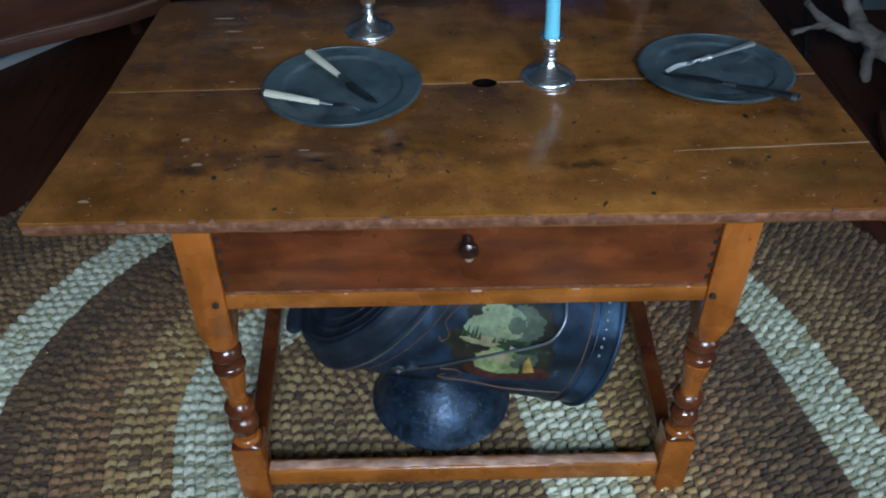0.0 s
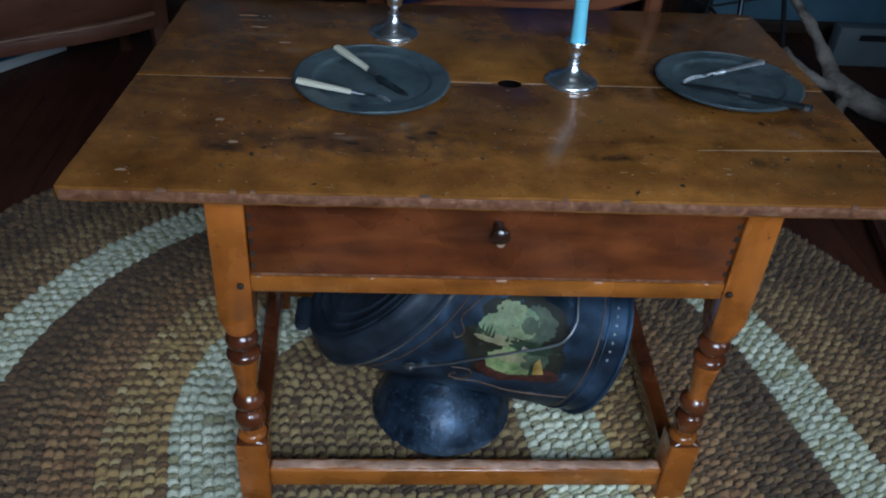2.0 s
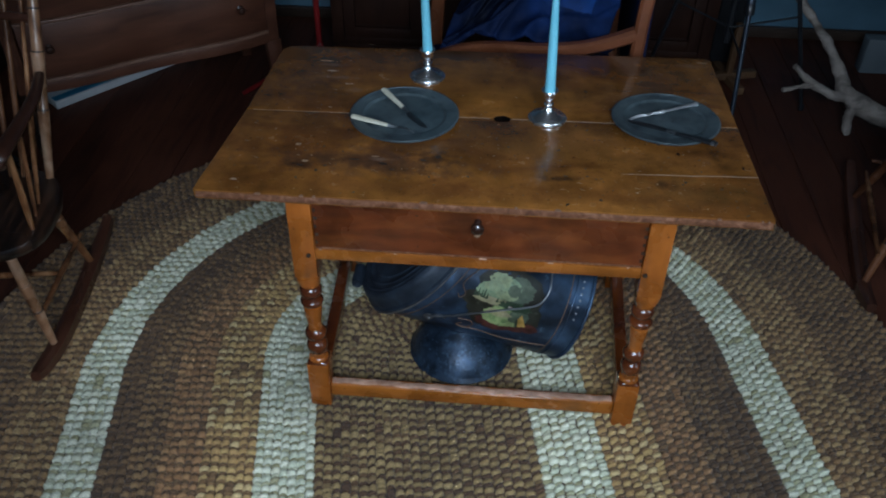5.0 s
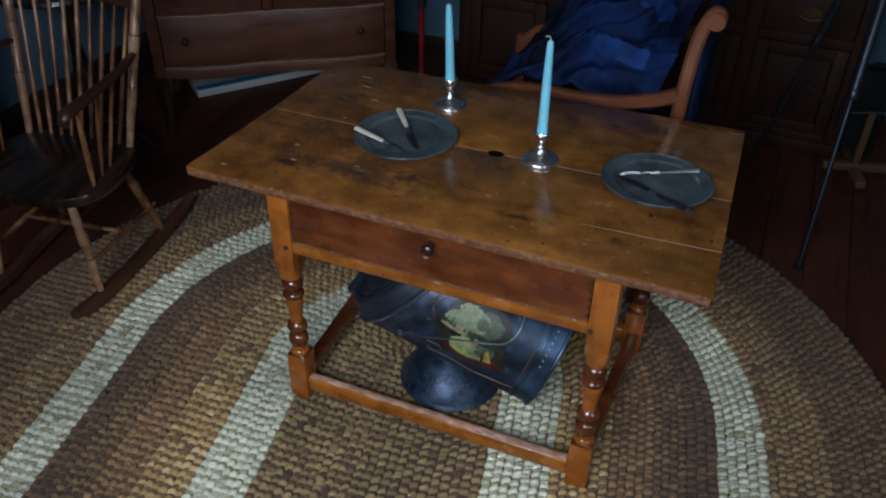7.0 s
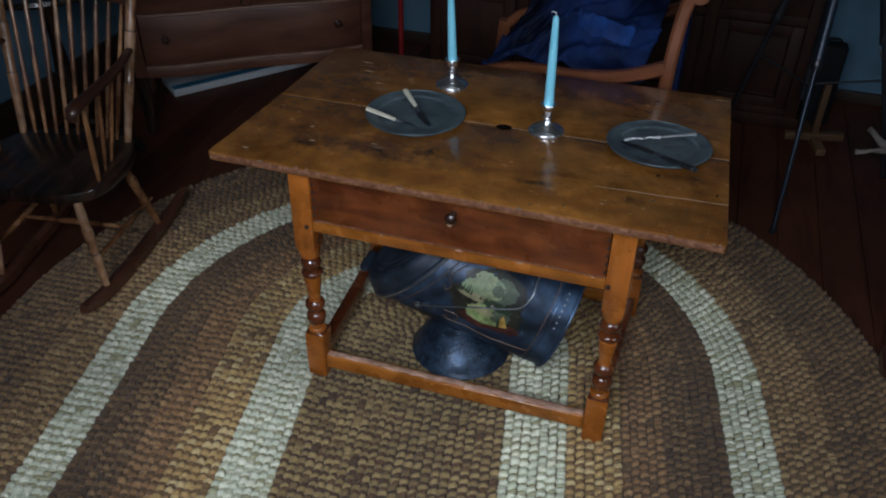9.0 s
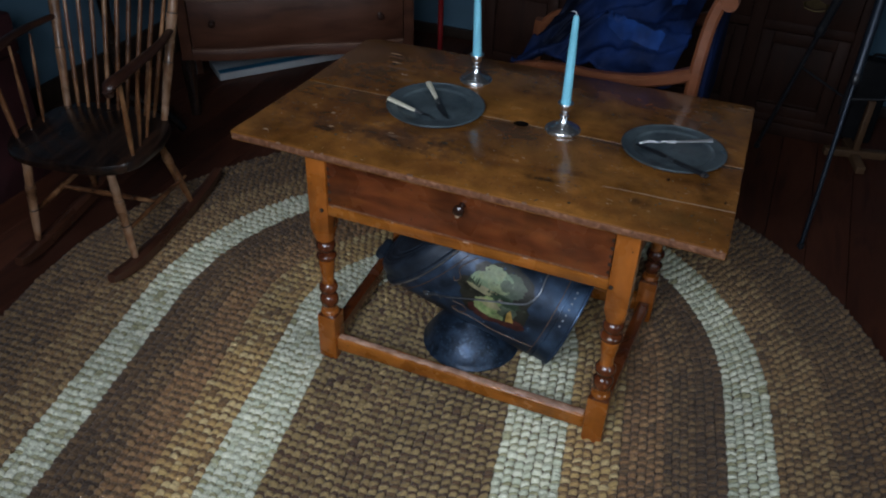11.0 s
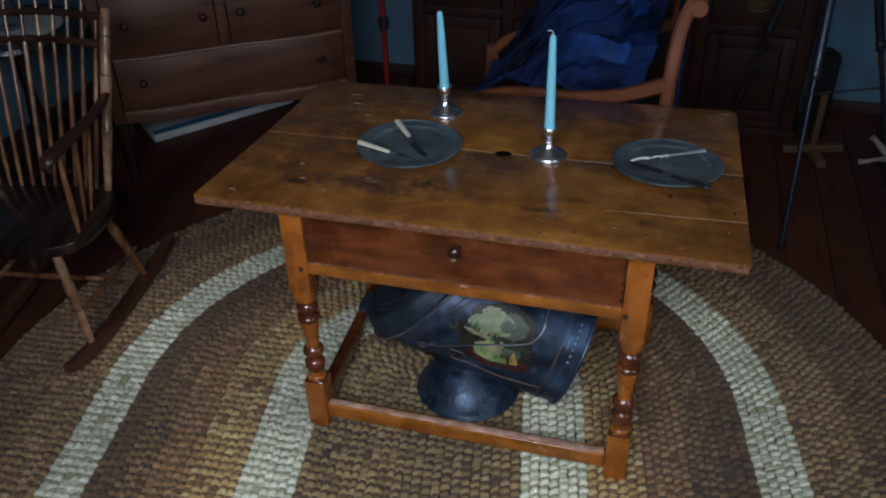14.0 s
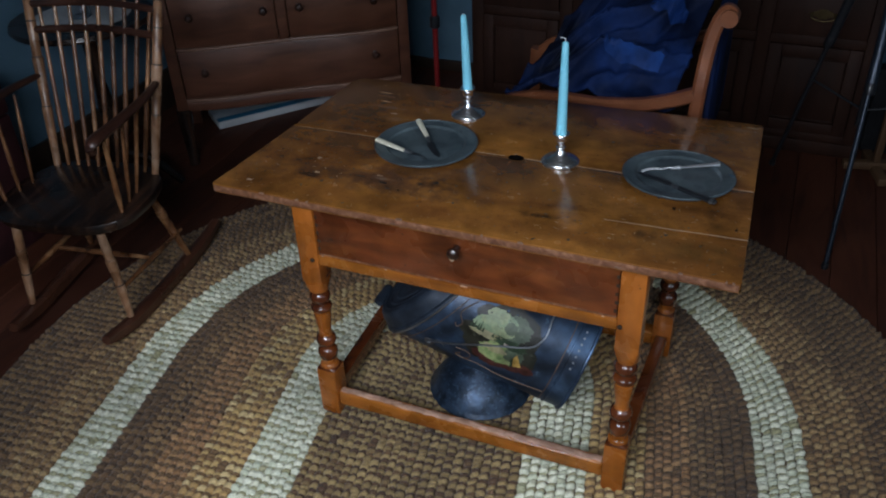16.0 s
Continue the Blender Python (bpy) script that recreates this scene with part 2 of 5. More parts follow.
WAX = surface("blue_wax", [(0.2, 0.62, 0.78), (0.25, 0.68, 0.83)], scale=10, rough=0.45, bump=0.05, blotch=0.08)
TIN = surface("black_japanned_tin", [(0.012, 0.018, 0.03), (0.034, 0.06, 0.105), (0.08, 0.15, 0.26)], scale=11, rough=0.42, metal=0.55, bump=0.14, fine=26, blotch=0.6, blotch_scale=14, coat=0.04, spec=0.5, rough_var=0.1, spots=((0.08, 0.13, 0.19), 34, 0.66))
TIN_LID = surface("dull_lid_tin", [(0.012, 0.017, 0.026), (0.03, 0.044, 0.066)], scale=24, rough=0.5, metal=0.3, bump=0.25, fine=60, blotch=0.45, blotch_scale=10, spec=0.35)
# The lighter spots paint the foot's speckled highlight over its worn tin.
TIN_FOOT = surface("blue_black_tin", [(0.012, 0.02, 0.034), (0.04, 0.072, 0.125)], scale=30, rough=0.4, metal=0.5, bump=0.35, fine=75, blotch=0.5, blotch_scale=18, spots=((0.045, 0.078, 0.125), 120, 0.58))
WORN_TIN = surface("rubbed_tin_rim", [(0.05, 0.05, 0.055), (0.13, 0.115, 0.1)], scale=30, rough=0.45, bump=0.2, fine=60, blotch=0.5, blotch_scale=16)
GOLDLINE = surface("faded_gilding", [(0.06, 0.034, 0.022), (0.14, 0.08, 0.05)], scale=40, rough=0.5)
CHAIR_DARK = surface("dark_seat_paint", [(0.006, 0.004, 0.004), (0.014, 0.008, 0.006), (0.045, 0.02, 0.011)], scale=5, stretch=(9, 1, 1), rough=0.27, bump=0.06, coat=0.25, blotch=0.4)
ROCKER = surface("red_brown_rocker", [(0.04, 0.014, 0.008), (0.09, 0.034, 0.018)], scale=5, stretch=(3, 1, 3), rough=0.3, bump=0.06, coat=0.3)
BARELEG = surface("finish_worn_off", [(0.08, 0.03, 0.013), (0.28, 0.14, 0.07), (0.46, 0.29, 0.19)], scale=5, stretch=(3, 3, 2), rough=0.32, bump=0.06, coat=0.2, blotch=0.5, blotch_scale=9)
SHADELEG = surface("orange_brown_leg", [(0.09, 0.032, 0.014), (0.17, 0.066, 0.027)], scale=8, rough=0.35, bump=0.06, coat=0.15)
CHAIR_RED = surface("dark_red_arm", [(0.02, 0.008, 0.0055), (0.055, 0.02, 0.011)], scale=8, rough=0.34, bump=0.06, coat=0.15, blotch=0.4)
SPINDLE = surface("worn_spindle", [(0.05, 0.019, 0.008), (0.17, 0.07, 0.028), (0.4, 0.21, 0.1)], scale=4, stretch=(4, 4, 1.5), rough=0.26, bump=0.06, coat=0.35, blotch=0.5, blotch_scale=7, vary="object")
OAK = surface("brown_oak", [(0.066, 0.023, 0.013), (0.11, 0.041, 0.022), (0.145, 0.056, 0.031)], scale=4, stretch=(1, 5, 5), rough=0.42, bump=0.08, blotch=0.35, blotch_scale=3)
OAK_EDGE = surface("oak_moulding", [(0.17, 0.085, 0.055), (0.24, 0.13, 0.085)], scale=10, rough=0.4, bump=0.08)
CAB = surface("dark_walnut", [(0.024, 0.0085, 0.005), (0.042, 0.0155, 0.0085)], scale=4, stretch=(5, 5, 1), rough=0.62, bump=0.07, blotch=0.4, spec=0.25)
ARMWOOD = surface("reddish_mahogany", [(0.15, 0.048, 0.02), (0.25, 0.084, 0.035)], scale=4, stretch=(1.5, 4, 4), rough=0.36, bump=0.05, coat=0.2)
NAVY = surface("navy_cloth", [(0.0016, 0.004, 0.014), (0.0034, 0.012, 0.05), (0.007, 0.03, 0.135)], scale=5, rough=0.75, bump=0.4, fine=60, spec=0.15, blotch=0.6, blotch_scale=7)
BLUE = surface("bright_blue_cloth", [(0.005, 0.028, 0.13), (0.01, 0.055, 0.23)], scale=9, rough=0.7, bump=0.25, fine=90, spec=0.2, blotch=0.5, blotch_scale=14)
WALL = surface("teal_wall", [(0.07, 0.15, 0.215), (0.1, 0.2, 0.28)], scale=5, rough=0.8, bump=0.12, blotch=0.25, blotch_scale=1.2)
BASE = surface("dark_baseboard", [(0.03, 0.018, 0.012), (0.05, 0.03, 0.02)], scale=6, stretch=(1, 6, 6), rough=0.5)
CEIL = surface("whitewashed_ceiling", [(0.24, 0.235, 0.22), (0.3, 0.295, 0.28)], scale=4, rough=0.85, blotch=0.2)
PLANK = surface("dark_floor_plank", [(0.042, 0.0125, 0.007), (0.085, 0.026, 0.0125), (0.062, 0.018, 0.009)], scale=3, stretch=(7, 1, 7), rough=0.6, bump=0.1, vary="object", blotch=0.35, spec=0.35)
RED = surface("red_paint", [(0.17, 0.007, 0.009), (0.24, 0.012, 0.013)], scale=20, rough=0.4)
CASE = surface("black_case_cloth", [(0.006, 0.0065, 0.008), (0.012, 0.013, 0.015)], scale=30, rough=0.75, bump=0.2, spec=0.25)
BLACK = surface("black_metal", [(0.012, 0.013, 0.016), (0.022, 0.025, 0.03)], scale=20, rough=0.4)
TUBE = surface("blue_grey_tube", [(0.02, 0.03, 0.045), (0.034, 0.048, 0.07)], scale=20, rough=0.4, metal=0.5)
LIGHTWOOD = surface("pale_pine", [(0.11, 0.055, 0.024), (0.15, 0.08, 0.036)], scale=5, stretch=(5, 5, 1), rough=0.6)
WHITE = surface("white_card", [(0.55, 0.6, 0.62), (0.66, 0.7, 0.72)], scale=8, rough=0.6)
STRIPE = surface("blue_stripe", [(0.02, 0.2, 0.36), (0.03, 0.26, 0.44)], scale=10, rough=0.5)
BRASS = surface("aged_brass", [(0.08, 0.055, 0.022), (0.13, 0.09, 0.04)], scale=30, rough=0.45, metal=0.8)
DRIFT = surface("grey_driftwood", [(0.09, 0.073, 0.06), (0.34, 0.295, 0.26), (0.2, 0.165, 0.14)], scale=9, stretch=(1, 2, 2), rough=0.8, bump=0.7, fine=28, blotch=0.5, blotch_scale=9)
HEATER = surface("grey_enamel", [(0.13, 0.165, 0.19), (0.17, 0.205, 0.23)], scale=6, rough=0.5)
GREEN = surface("green_mat_pile", [(0.1, 0.115, 0.03), (0.19, 0.2, 0.065), (0.13, 0.15, 0.045)], scale=90, rough=0.95, bump=0.8, fine=220)
FRAME = surface("window_paint", [(0.5, 0.5, 0.47), (0.6, 0.6, 0.57)], scale=8, rough=0.5)
LACE = surface("white_lace", [(0.55, 0.58, 0.6), (0.68, 0.7, 0.72)], scale=60, rough=0.85, bump=0.5)
R_CENTRE = island_mix("braid_centre_brown", [(0.088, 0.046, 0.024), (0.11, 0.058, 0.028), (0.075, 0.04, 0.022), (0.135, 0.075, 0.034)])
R_OLIVE = island_mix("braid_olive", [(0.27, 0.185, 0.075), (0.31, 0.215, 0.09), (0.22, 0.148, 0.06), (0.18, 0.115, 0.05)])
R_PALE = island_mix("braid_pale_green", [(0.62, 0.63, 0.49), (0.72, 0.72, 0.57), (0.55, 0.57, 0.43), (0.67, 0.66, 0.5)])
# Olive threads and the shade between pale knuckles, in one colour.
R_GAP = island_mix("braid_olive_gap_shade", [(0.4, 0.39, 0.24), (0.33, 0.31, 0.17), (0.48, 0.48, 0.34), (0.37, 0.34, 0.2)])
R_GOLD = island_mix("braid_gold", [(0.46, 0.31, 0.12), (0.4, 0.25, 0.095), (0.54, 0.4, 0.19), (0.43, 0.27, 0.105)])
R_TAN = island_mix("braid_tan", [(0.3, 0.16, 0.07), (0.25, 0.13, 0.055), (0.34, 0.19, 0.082), (0.23, 0.118, 0.05)])
R_SAND = island_mix("braid_sand", [(0.3, 0.185, 0.08), (0.26, 0.155, 0.066), (0.34, 0.225, 0.1), (0.23, 0.13, 0.056)])
R_BROWN = island_mix("braid_brown", [(0.085, 0.048, 0.026), (0.1, 0.056, 0.029), (0.07, 0.04, 0.023), (0.12, 0.07, 0.034)])
R_DUSK = island_mix("braid_dusk_brown", [(0.13, 0.074, 0.035), (0.16, 0.092, 0.042), (0.11, 0.062, 0.03), (0.145, 0.08, 0.038)])
R_MID = island_mix("braid_mid_brown", [(0.19, 0.108, 0.047), (0.23, 0.137, 0.06), (0.155, 0.088, 0.04), (0.21, 0.12, 0.052)])


def glass_material():
    m, nodes, links, bsdf = nodes_of("clear_glass")
    bsdf.inputs["Transmission Weight"].default_value = 1.0
    bsdf.inputs["Roughness"].default_value = 0.02
    bsdf.inputs["Base Color"].default_value = (0.95, 0.98, 1, 1)
    return m


GLASS = glass_material()

# ---- building blocks ----


def part(name, bm, material, parent=None, label="", smooth=True, m=None, angle=38):
    """Links a bmesh as one mesh object, under a thing or a part."""
    me = bpy.data.meshes.new(name)
    if m is not None:
        bm.transform(m)
    bmesh.ops.recalc_face_normals(bm, faces=bm.faces)
    bm.to_mesh(me)
    bm.free()
    me.materials.append(material)
    if smooth:
        me.shade_smooth()
        me.set_sharp_from_angle(angle=radians(angle))
    ob = new(name, me)
    if parent:
        ob.parent = parent
    if label:
        ob["label"] = label
    return ob


def thing(name, m, label, category, group="", kind=""):
    ob = new(name)
    ob.empty_display_size = 0.05
    ob.matrix_world = m
    return tagged(ob, label, category, group, kind)


def box(x0, x1, y0, y1, z0, z1, bevel=0.003, segments=2):
    bm = bmesh.new()
    bmesh.ops.create_cube(bm, size=1)
    bmesh.ops.scale(bm, vec=(x1 - x0, y1 - y0, z1 - z0), verts=bm.verts)
    bmesh.ops.translate(bm, vec=((x0 + x1) / 2, (y0 + y1) / 2, (z0 + z1) / 2), verts=bm.verts)
    if bevel:
        bmesh.ops.bevel(bm, geom=bm.edges[:], offset=bevel, segments=segments, affect="EDGES", profile=0.5)
    return bm


def lathe(profile, seg=28, m=None, close=True):
    """Turns (radius, height) pairs round z."""
    bm = bmesh.new()
    rings = []
    for r, z in profile:
        rings.append([bm.verts.new((r * math.cos(2 * math.pi * k / seg), r * math.sin(2 * math.pi * k / seg), z)) for k in range(seg)])
    for a, b in zip(rings, rings[1:]):
        for k in range(seg):
            bm.faces.new((a[k], a[(k + 1) % seg], b[(k + 1) % seg], b[k]))
    if close:
        bm.faces.new(rings[0][::-1])
        bm.faces.new(rings[-1])
    if m is not None:
        bm.transform(m)
    return bm


def spline(points, n=8):
    """Catmull-Rom through the points."""
    pts = [Vector(p) for p in points]
    if len(pts) < 3:
        return [pts[0].lerp(pts[-1], i / n) for i in range(n + 1)]
    out = []
    for i in range(len(pts) - 1):
        p0, p1, p2, p3 = pts[max(0, i - 1)], pts[i], pts[i + 1], pts[min(len(pts) - 1, i + 2)]
        for k in range(n):
            t = k / n
            out.append(0.5 * ((2 * p1) + (p2 - p0) * t + (2 * p0 - 5 * p1 + 4 * p2 - p3) * t * t + (3 * p1 - p0 - 3 * p2 + p3) * t ** 3))
    return out + [pts[-1]]


def sweep(points, radius, seg=10, flat=1.0, up=(0, 0, 1), square=False, n=8, straight=False):
    """A tube along a curve; radius is a number or a list along the way; flat squeezes it along `up`."""
    pts = [Vector(p) for p in points] if straight else spline(points, n)
    bm = bmesh.new()
    rings, last = [], len(pts) - 1
    for i, p in enumerate(pts):
        d = (pts[min(last, i + 1)] - pts[max(0, i - 1)]).normalized()
        side = d.cross(Vector(up))
        if side.length < 1e-4:
            side = d.cross(Vector((1, 0, 0)))
        side.normalize()
        over = side.cross(d).normalized()
        if isinstance(radius, (list, tuple)):
            f = i / last * (len(radius) - 1)
            a = min(int(f), len(radius) - 2)
            r = radius[a] + (radius[a + 1] - radius[a]) * (f - a)
        else:
            r = radius
        ring = []
        for k in range(seg):
            t = 2 * math.pi * k / seg
            c, s = math.cos(t), math.sin(t)
            if square:
                q = max(abs(c), abs(s)) ** 0.8
                c, s = c / q, s / q
            ring.append(bm.verts.new(p + side * (c * r) + over * (s * r * flat)))
        rings.append(ring)
    for a, b in zip(rings, rings[1:]):
        for k in range(seg):
            bm.faces.new((a[k], a[(k + 1) % seg], b[(k + 1) % seg], b[k]))
    bm.faces.new(rings[0][::-1])
    bm.faces.new(rings[-1])
    return bm


def slab(outline, z0, z1, bevel=0.003):
    """A board from its outline, with softened edges."""
    bm = bmesh.new()
    f = bm.faces.new([bm.verts.new((x, y, z0)) for x, y in outline])
    ex = bmesh.ops.extrude_face_region(bm, geom=[f])
    bmesh.ops.translate(bm, vec=(0, 0, z1 - z0), verts=[g for g in ex["geom"] if isinstance(g, bmesh.types.BMVert)])
    if bevel:
        edges = [e for e in bm.edges if abs(e.verts[0].co.z - e.verts[1].co.z) < 1e-6]
        bmesh.ops.bevel(bm, geom=edges, offset=bevel, segments=2, affect="EDGES", profile=0.5)
    return bm


def merge(*bms):
    out = bmesh.new()
    for b in bms:
        me = bpy.data.meshes.new("tmp")
        b.to_mesh(me)
        b.free()
        out.from_mesh(me)
        bpy.data.meshes.remove(me)
    return out


def mesh_part(name, verts, faces, material, parent, label="", kind=""):
    me = bpy.data.meshes.new(name)
    me.from_pydata(verts, [], faces)
    me.materials.append(material)
    me.shade_smooth()
    ob = new(name, me)
    ob.parent = parent
    if label:
        ob["label"] = label
    if kind:
        ob["kind"] = kind
    return ob


def between(a, b):
    """The pose of a thing turned about z, laid from a to b, with its length."""
    a, b = Vector(a), Vector(b)
    return Matrix.Translation(a) @ (b - a).to_track_quat("Z", "Y").to_matrix().to_4x4(), (b - a).length


def stick(a, b, profile, seg=12):
    """A turned stick from a to b: (radius, share of the length) pairs."""
    m, length = between(a, b)
    return lathe([(r, f * length) for r, f in profile], seg, m)


# ---- the room ----


def wall_with_opening(name, along, at, a0, a1, thick, hole=None):
    """A wall along x or y with an optional window opening (a0, a1, z0, z1)."""
    pieces = []

    def piece(p0, p1, z0, z1):
        lo, hi = min(at, at + thick), max(at, at + thick)
        pieces.append(box(p0, p1, lo, hi, z0, z1, 0) if along == "x" else box(lo, hi, p0, p1, z0, z1, 0))

    if hole:
        h0, h1, z0, z1 = hole
        piece(a0, h0, 0, HIGH)
        piece(h1, a1, 0, HIGH)
        piece(h0, h1, 0, z0)
        piece(h0, h1, z1, HIGH)
    else:
        piece(a0, a1, 0, HIGH)
    ob = part(name, merge(*pieces), WALL, smooth=False)
    return tagged(ob, "teal-blue painted plaster wall of a dim room", "wall", kind="structure")


wall_with_opening("wall_north", "x", NORTH, WEST, EAST, 0.12)
wall_with_opening("wall_west", "y", WEST, SOUTH, NORTH, -0.12)
wall_with_opening("wall_east", "y", EAST, SOUTH, NORTH, 0.12, (-1.6, -0.6, 0.85, 2.05))
wall_with_opening("wall_south", "x", SOUTH, WEST, EAST, -0.12, (0.05, 1.45, 1.05, 2.15))
tagged(part("ceiling", box(WEST - 0.12, EAST + 0.12, SOUTH - 0.12, NORTH + 0.12, HIGH, HIGH + 0.1, 0), CEIL, smooth=False), "low ceiling of dull whitewashed plaster", "ceiling", kind="structure")


def window_unit(name, m, w, h):
    t = thing(name, m, "white-painted wooden sash window letting in grey daylight", "window", kind="structure")
    for a in (-w / 2, w / 2 - 0.05):
        part("window_frame", box(a, a + 0.05, -0.08, -0.03, 0, h, 0.004), FRAME, t)
    for z in (0, h / 2 - 0.025, h - 0.05):
        part("window_frame", box(-w / 2 + 0.05, w / 2 - 0.05, -0.08, -0.03, z, z + 0.05, 0.004), FRAME, t)
    for z0, z1 in ((0.05, h / 2 - 0.025), (h / 2 + 0.025, h - 0.05)):
        p = part("pane", box(-w / 2 + 0.05, w / 2 - 0.05, -0.058, -0.054, z0, z1, 0), GLASS, t, smooth=False)
        p.visible_shadow = False


window_unit("window_1", pose(EAST, -1.1, 0.85, 0, 0, 90), 1.0, 1.2)
window_unit("window_2", pose(0.75, SOUTH, 1.05), 1.4, 1.1)

floor = thing("floor", pose(0, 0, 0), "dark reddish-brown varnished wooden plank floor", "floor", kind="structure")
part("subfloor", box(WEST, EAST, SOUTH, NORTH, -0.1, -0.02, 0), DARK, floor, smooth=False)
x = WEST
while x < EAST - 0.02:
    w = min(0.135, EAST - x)
    part("plank", box(x + 0.001, x + w - 0.001, SOUTH, NORTH, -0.02, 0.0 - random.random() * 0.0008, 0.0015, 1), PLANK, floor, smooth=False)
    x += w

baseboard = thing("baseboard", pose(0, 0, 0), "dark-stained wooden baseboard along the walls", "baseboard", kind="structure")
part("board", box(WEST, EAST, NORTH - 0.02, NORTH - 0.001, 0, 0.05, 0.004), BASE, baseboard)
part("board", box(WEST + 0.001, WEST + 0.02, SOUTH + 0.02, NORTH - 0.02, 0, 0.17, 0.004), BASE, baseboard)
part("board", box(EAST - 0.02, EAST - 0.001, SOUTH + 0.02, NORTH - 0.02, 0, 0.17, 0.004), BASE, baseboard)

# ---- braided rug ----
AXIS = Vector((-0.17, 0.985)).normalized()
ACROSS = Vector((AXIS.y, -AXIS.x))
RUG_LEN, ROW, PITCH = 0.72, 0.0212, 0.0246
# Darker second colours paint shade into the gaps, besides the braid's own two tones.
BANDS = (("braid_centre", 0.0, 0.262, (R_OLIVE, R_CENTRE), "brown and olive braided strands"), ("braid_pale_ring", 0.262, 0.41, (R_PALE, R_GAP), "pale green-cream braided strands"),
         ("braid_gold_ring", 0.41, 0.54, (R_GOLD, R_MID), "golden tan braided strands"), ("braid_russet_ring", 0.54, 0.64, (R_TAN, R_DUSK), "russet tan braided strands"),
         ("braid_brown_ring", 0.64, 0.715, (R_MID, R_BROWN), "mid brown braided strands"), ("braid_dark_ring", 0.715, 0.785, (R_DUSK, R_BROWN), "dark brown braided strands"),
         ("braid_outer_pale_ring", 0.785, 0.9, (R_PALE, R_GAP), "pale green-cream braided strands"), ("braid_tan_ring", 0.9, 1.04, (R_SAND, R_DUSK), "tan braided strands"),
         ("braid_rim", 1.04, 1.25, (R_MID, R_BROWN), "brown braided strands"))
rug = thing("braided_rug", pose(0, 0, 0), "large oval braided rag rug in brown, gold and pale green", "rug")


def rug_centre(r):
    return Vector((0.418 + 0.06 * (r - 0.4), 0.25 - 0.1 * max(0.0, r - 0.45)))


def rug_path(r, step):
    """Points, directions and outward sides along the oval at distance r from the rug's axis."""
    c = rug_centre(r)
    straight, arc = RUG_LEN, math.pi * r
    ns, na = max(2, round(straight / step)), max(2, round(arc / step))
    one = [straight * i / ns for i in range(ns)] + [straight + arc * i / na for i in range(na)]
    for s in one + [straight + arc + q for q in one]:
        if s < straight:
            p, d, o = c - AXIS * (straight - s) - ACROSS * r, AXIS, -ACROSS
        elif s < straight + arc:
            a = (s - straight) / max(arc, 1e-6) * math.pi
            o = -ACROSS * math.cos(a) + AXIS * math.sin(a)
            p, d = c + o * r, ACROSS * math.sin(a) + AXIS * math.cos(a)
        elif s < 2 * straight + arc:
            p, d, o = c - AXIS * (s - straight - arc) + ACROSS * r, -AXIS, ACROSS
        else:
            a = (s - 2 * straight - arc) / max(arc, 1e-6) * math.pi
            o = ACROSS * math.cos(a) - AXIS * math.sin(a)
            p, d = c - AXIS * straight + o * r, -ACROSS * math.sin(a) - AXIS * math.cos(a)
        yield p, d, o


def braid_band(name, r0, r1, materials, label):
    """One ring of the rug: rows of plump square knuckles, each followed by a lower one in the second colour."""
    verts, faces, index = [], [], []
    rows = max(1, round((r1 - r0) / ROW))
    width = (r1 - r0) / rows
    rng = random.Random(int(r0 * 1000) + 7)
    plump = 0.0118 if materials[0] is R_PALE else 0.0128
    foot = []
    for j in range(8):
        t = (j + 0.5) * math.pi / 4
        q = (abs(math.cos(t)) ** 3 + abs(math.sin(t)) ** 3) ** (-1 / 3)
        foot.append((q * math.cos(t), q * math.sin(t)))
    for k in range(rows):
        r = r0 + (k + 0.5) * width
        shift = PITCH * (0.17 * k + 0.1 * math.sin(k * 1.7) + rng.uniform(-0.07, 0.07))
        lean = (0.46 if k % 2 else 0.22) + rng.uniform(-0.06, 0.06)
        for i, (p, d, o) in enumerate(rug_path(max(0.004, r), PITCH)):
            for low in (0, 1):
                second = low if rng.random() > 0.03 else 1 - low
                q = p + d * (shift + (0.52 * PITCH if low else 0.0) + rng.uniform(-1, 1) * 0.0018) + o * rng.uniform(-1, 1) * 0.0016
                tilt = lean + rng.uniform(-1, 1) * 0.18
                lon, lat = d * math.cos(tilt) + o * math.sin(tilt), o * math.cos(tilt) - d * math.sin(tilt)
                ln = (0.0072 if low else 0.008) * rng.uniform(0.86, 1.12)
                wd = width * (0.54 if low else 0.58) * rng.uniform(0.9, 1.08)
                ht = (plump if low else 0.016) * rng.uniform(0.8, 1.16)
                lop = rng.uniform(-0.25, 0.25)
                b = len(verts)
                for sc, z in ((1.0, 0.0), (0.94, 0.6), (0.66, 0.93)):
                    for fx, fy in foot:
                        v = q + lon * (ln * sc * fx) + lat * (wd * sc * fy)
                        verts.append((v.x + rng.uniform(-1, 1) * 0.0008, v.y + rng.uniform(-1, 1) * 0.0008, 0.0045 + z * ht * (1 + 0.14 * fx + lop * 0.8 * fy)))
                verts.append((q.x, q.y, 0.0045 + ht))
                for j in range(8):
                    jn = (j + 1) % 8
                    faces.append((b + j, b + jn, b + 8 + jn, b + 8 + j))
                    faces.append((b + 8 + j, b + 8 + jn, b + 16 + jn, b + 16 + j))
                    faces.append((b + 16 + j, b + 16 + jn, b + 24))
                index += [second] * 24
    ob = mesh_part(name, verts, faces, materials[0], rug, label, "stuff")
    ob.data.materials.append(materials[1])
    ob.data.polygons.foreach_set("material_index", index)


for band in BANDS:
    braid_band(*band)
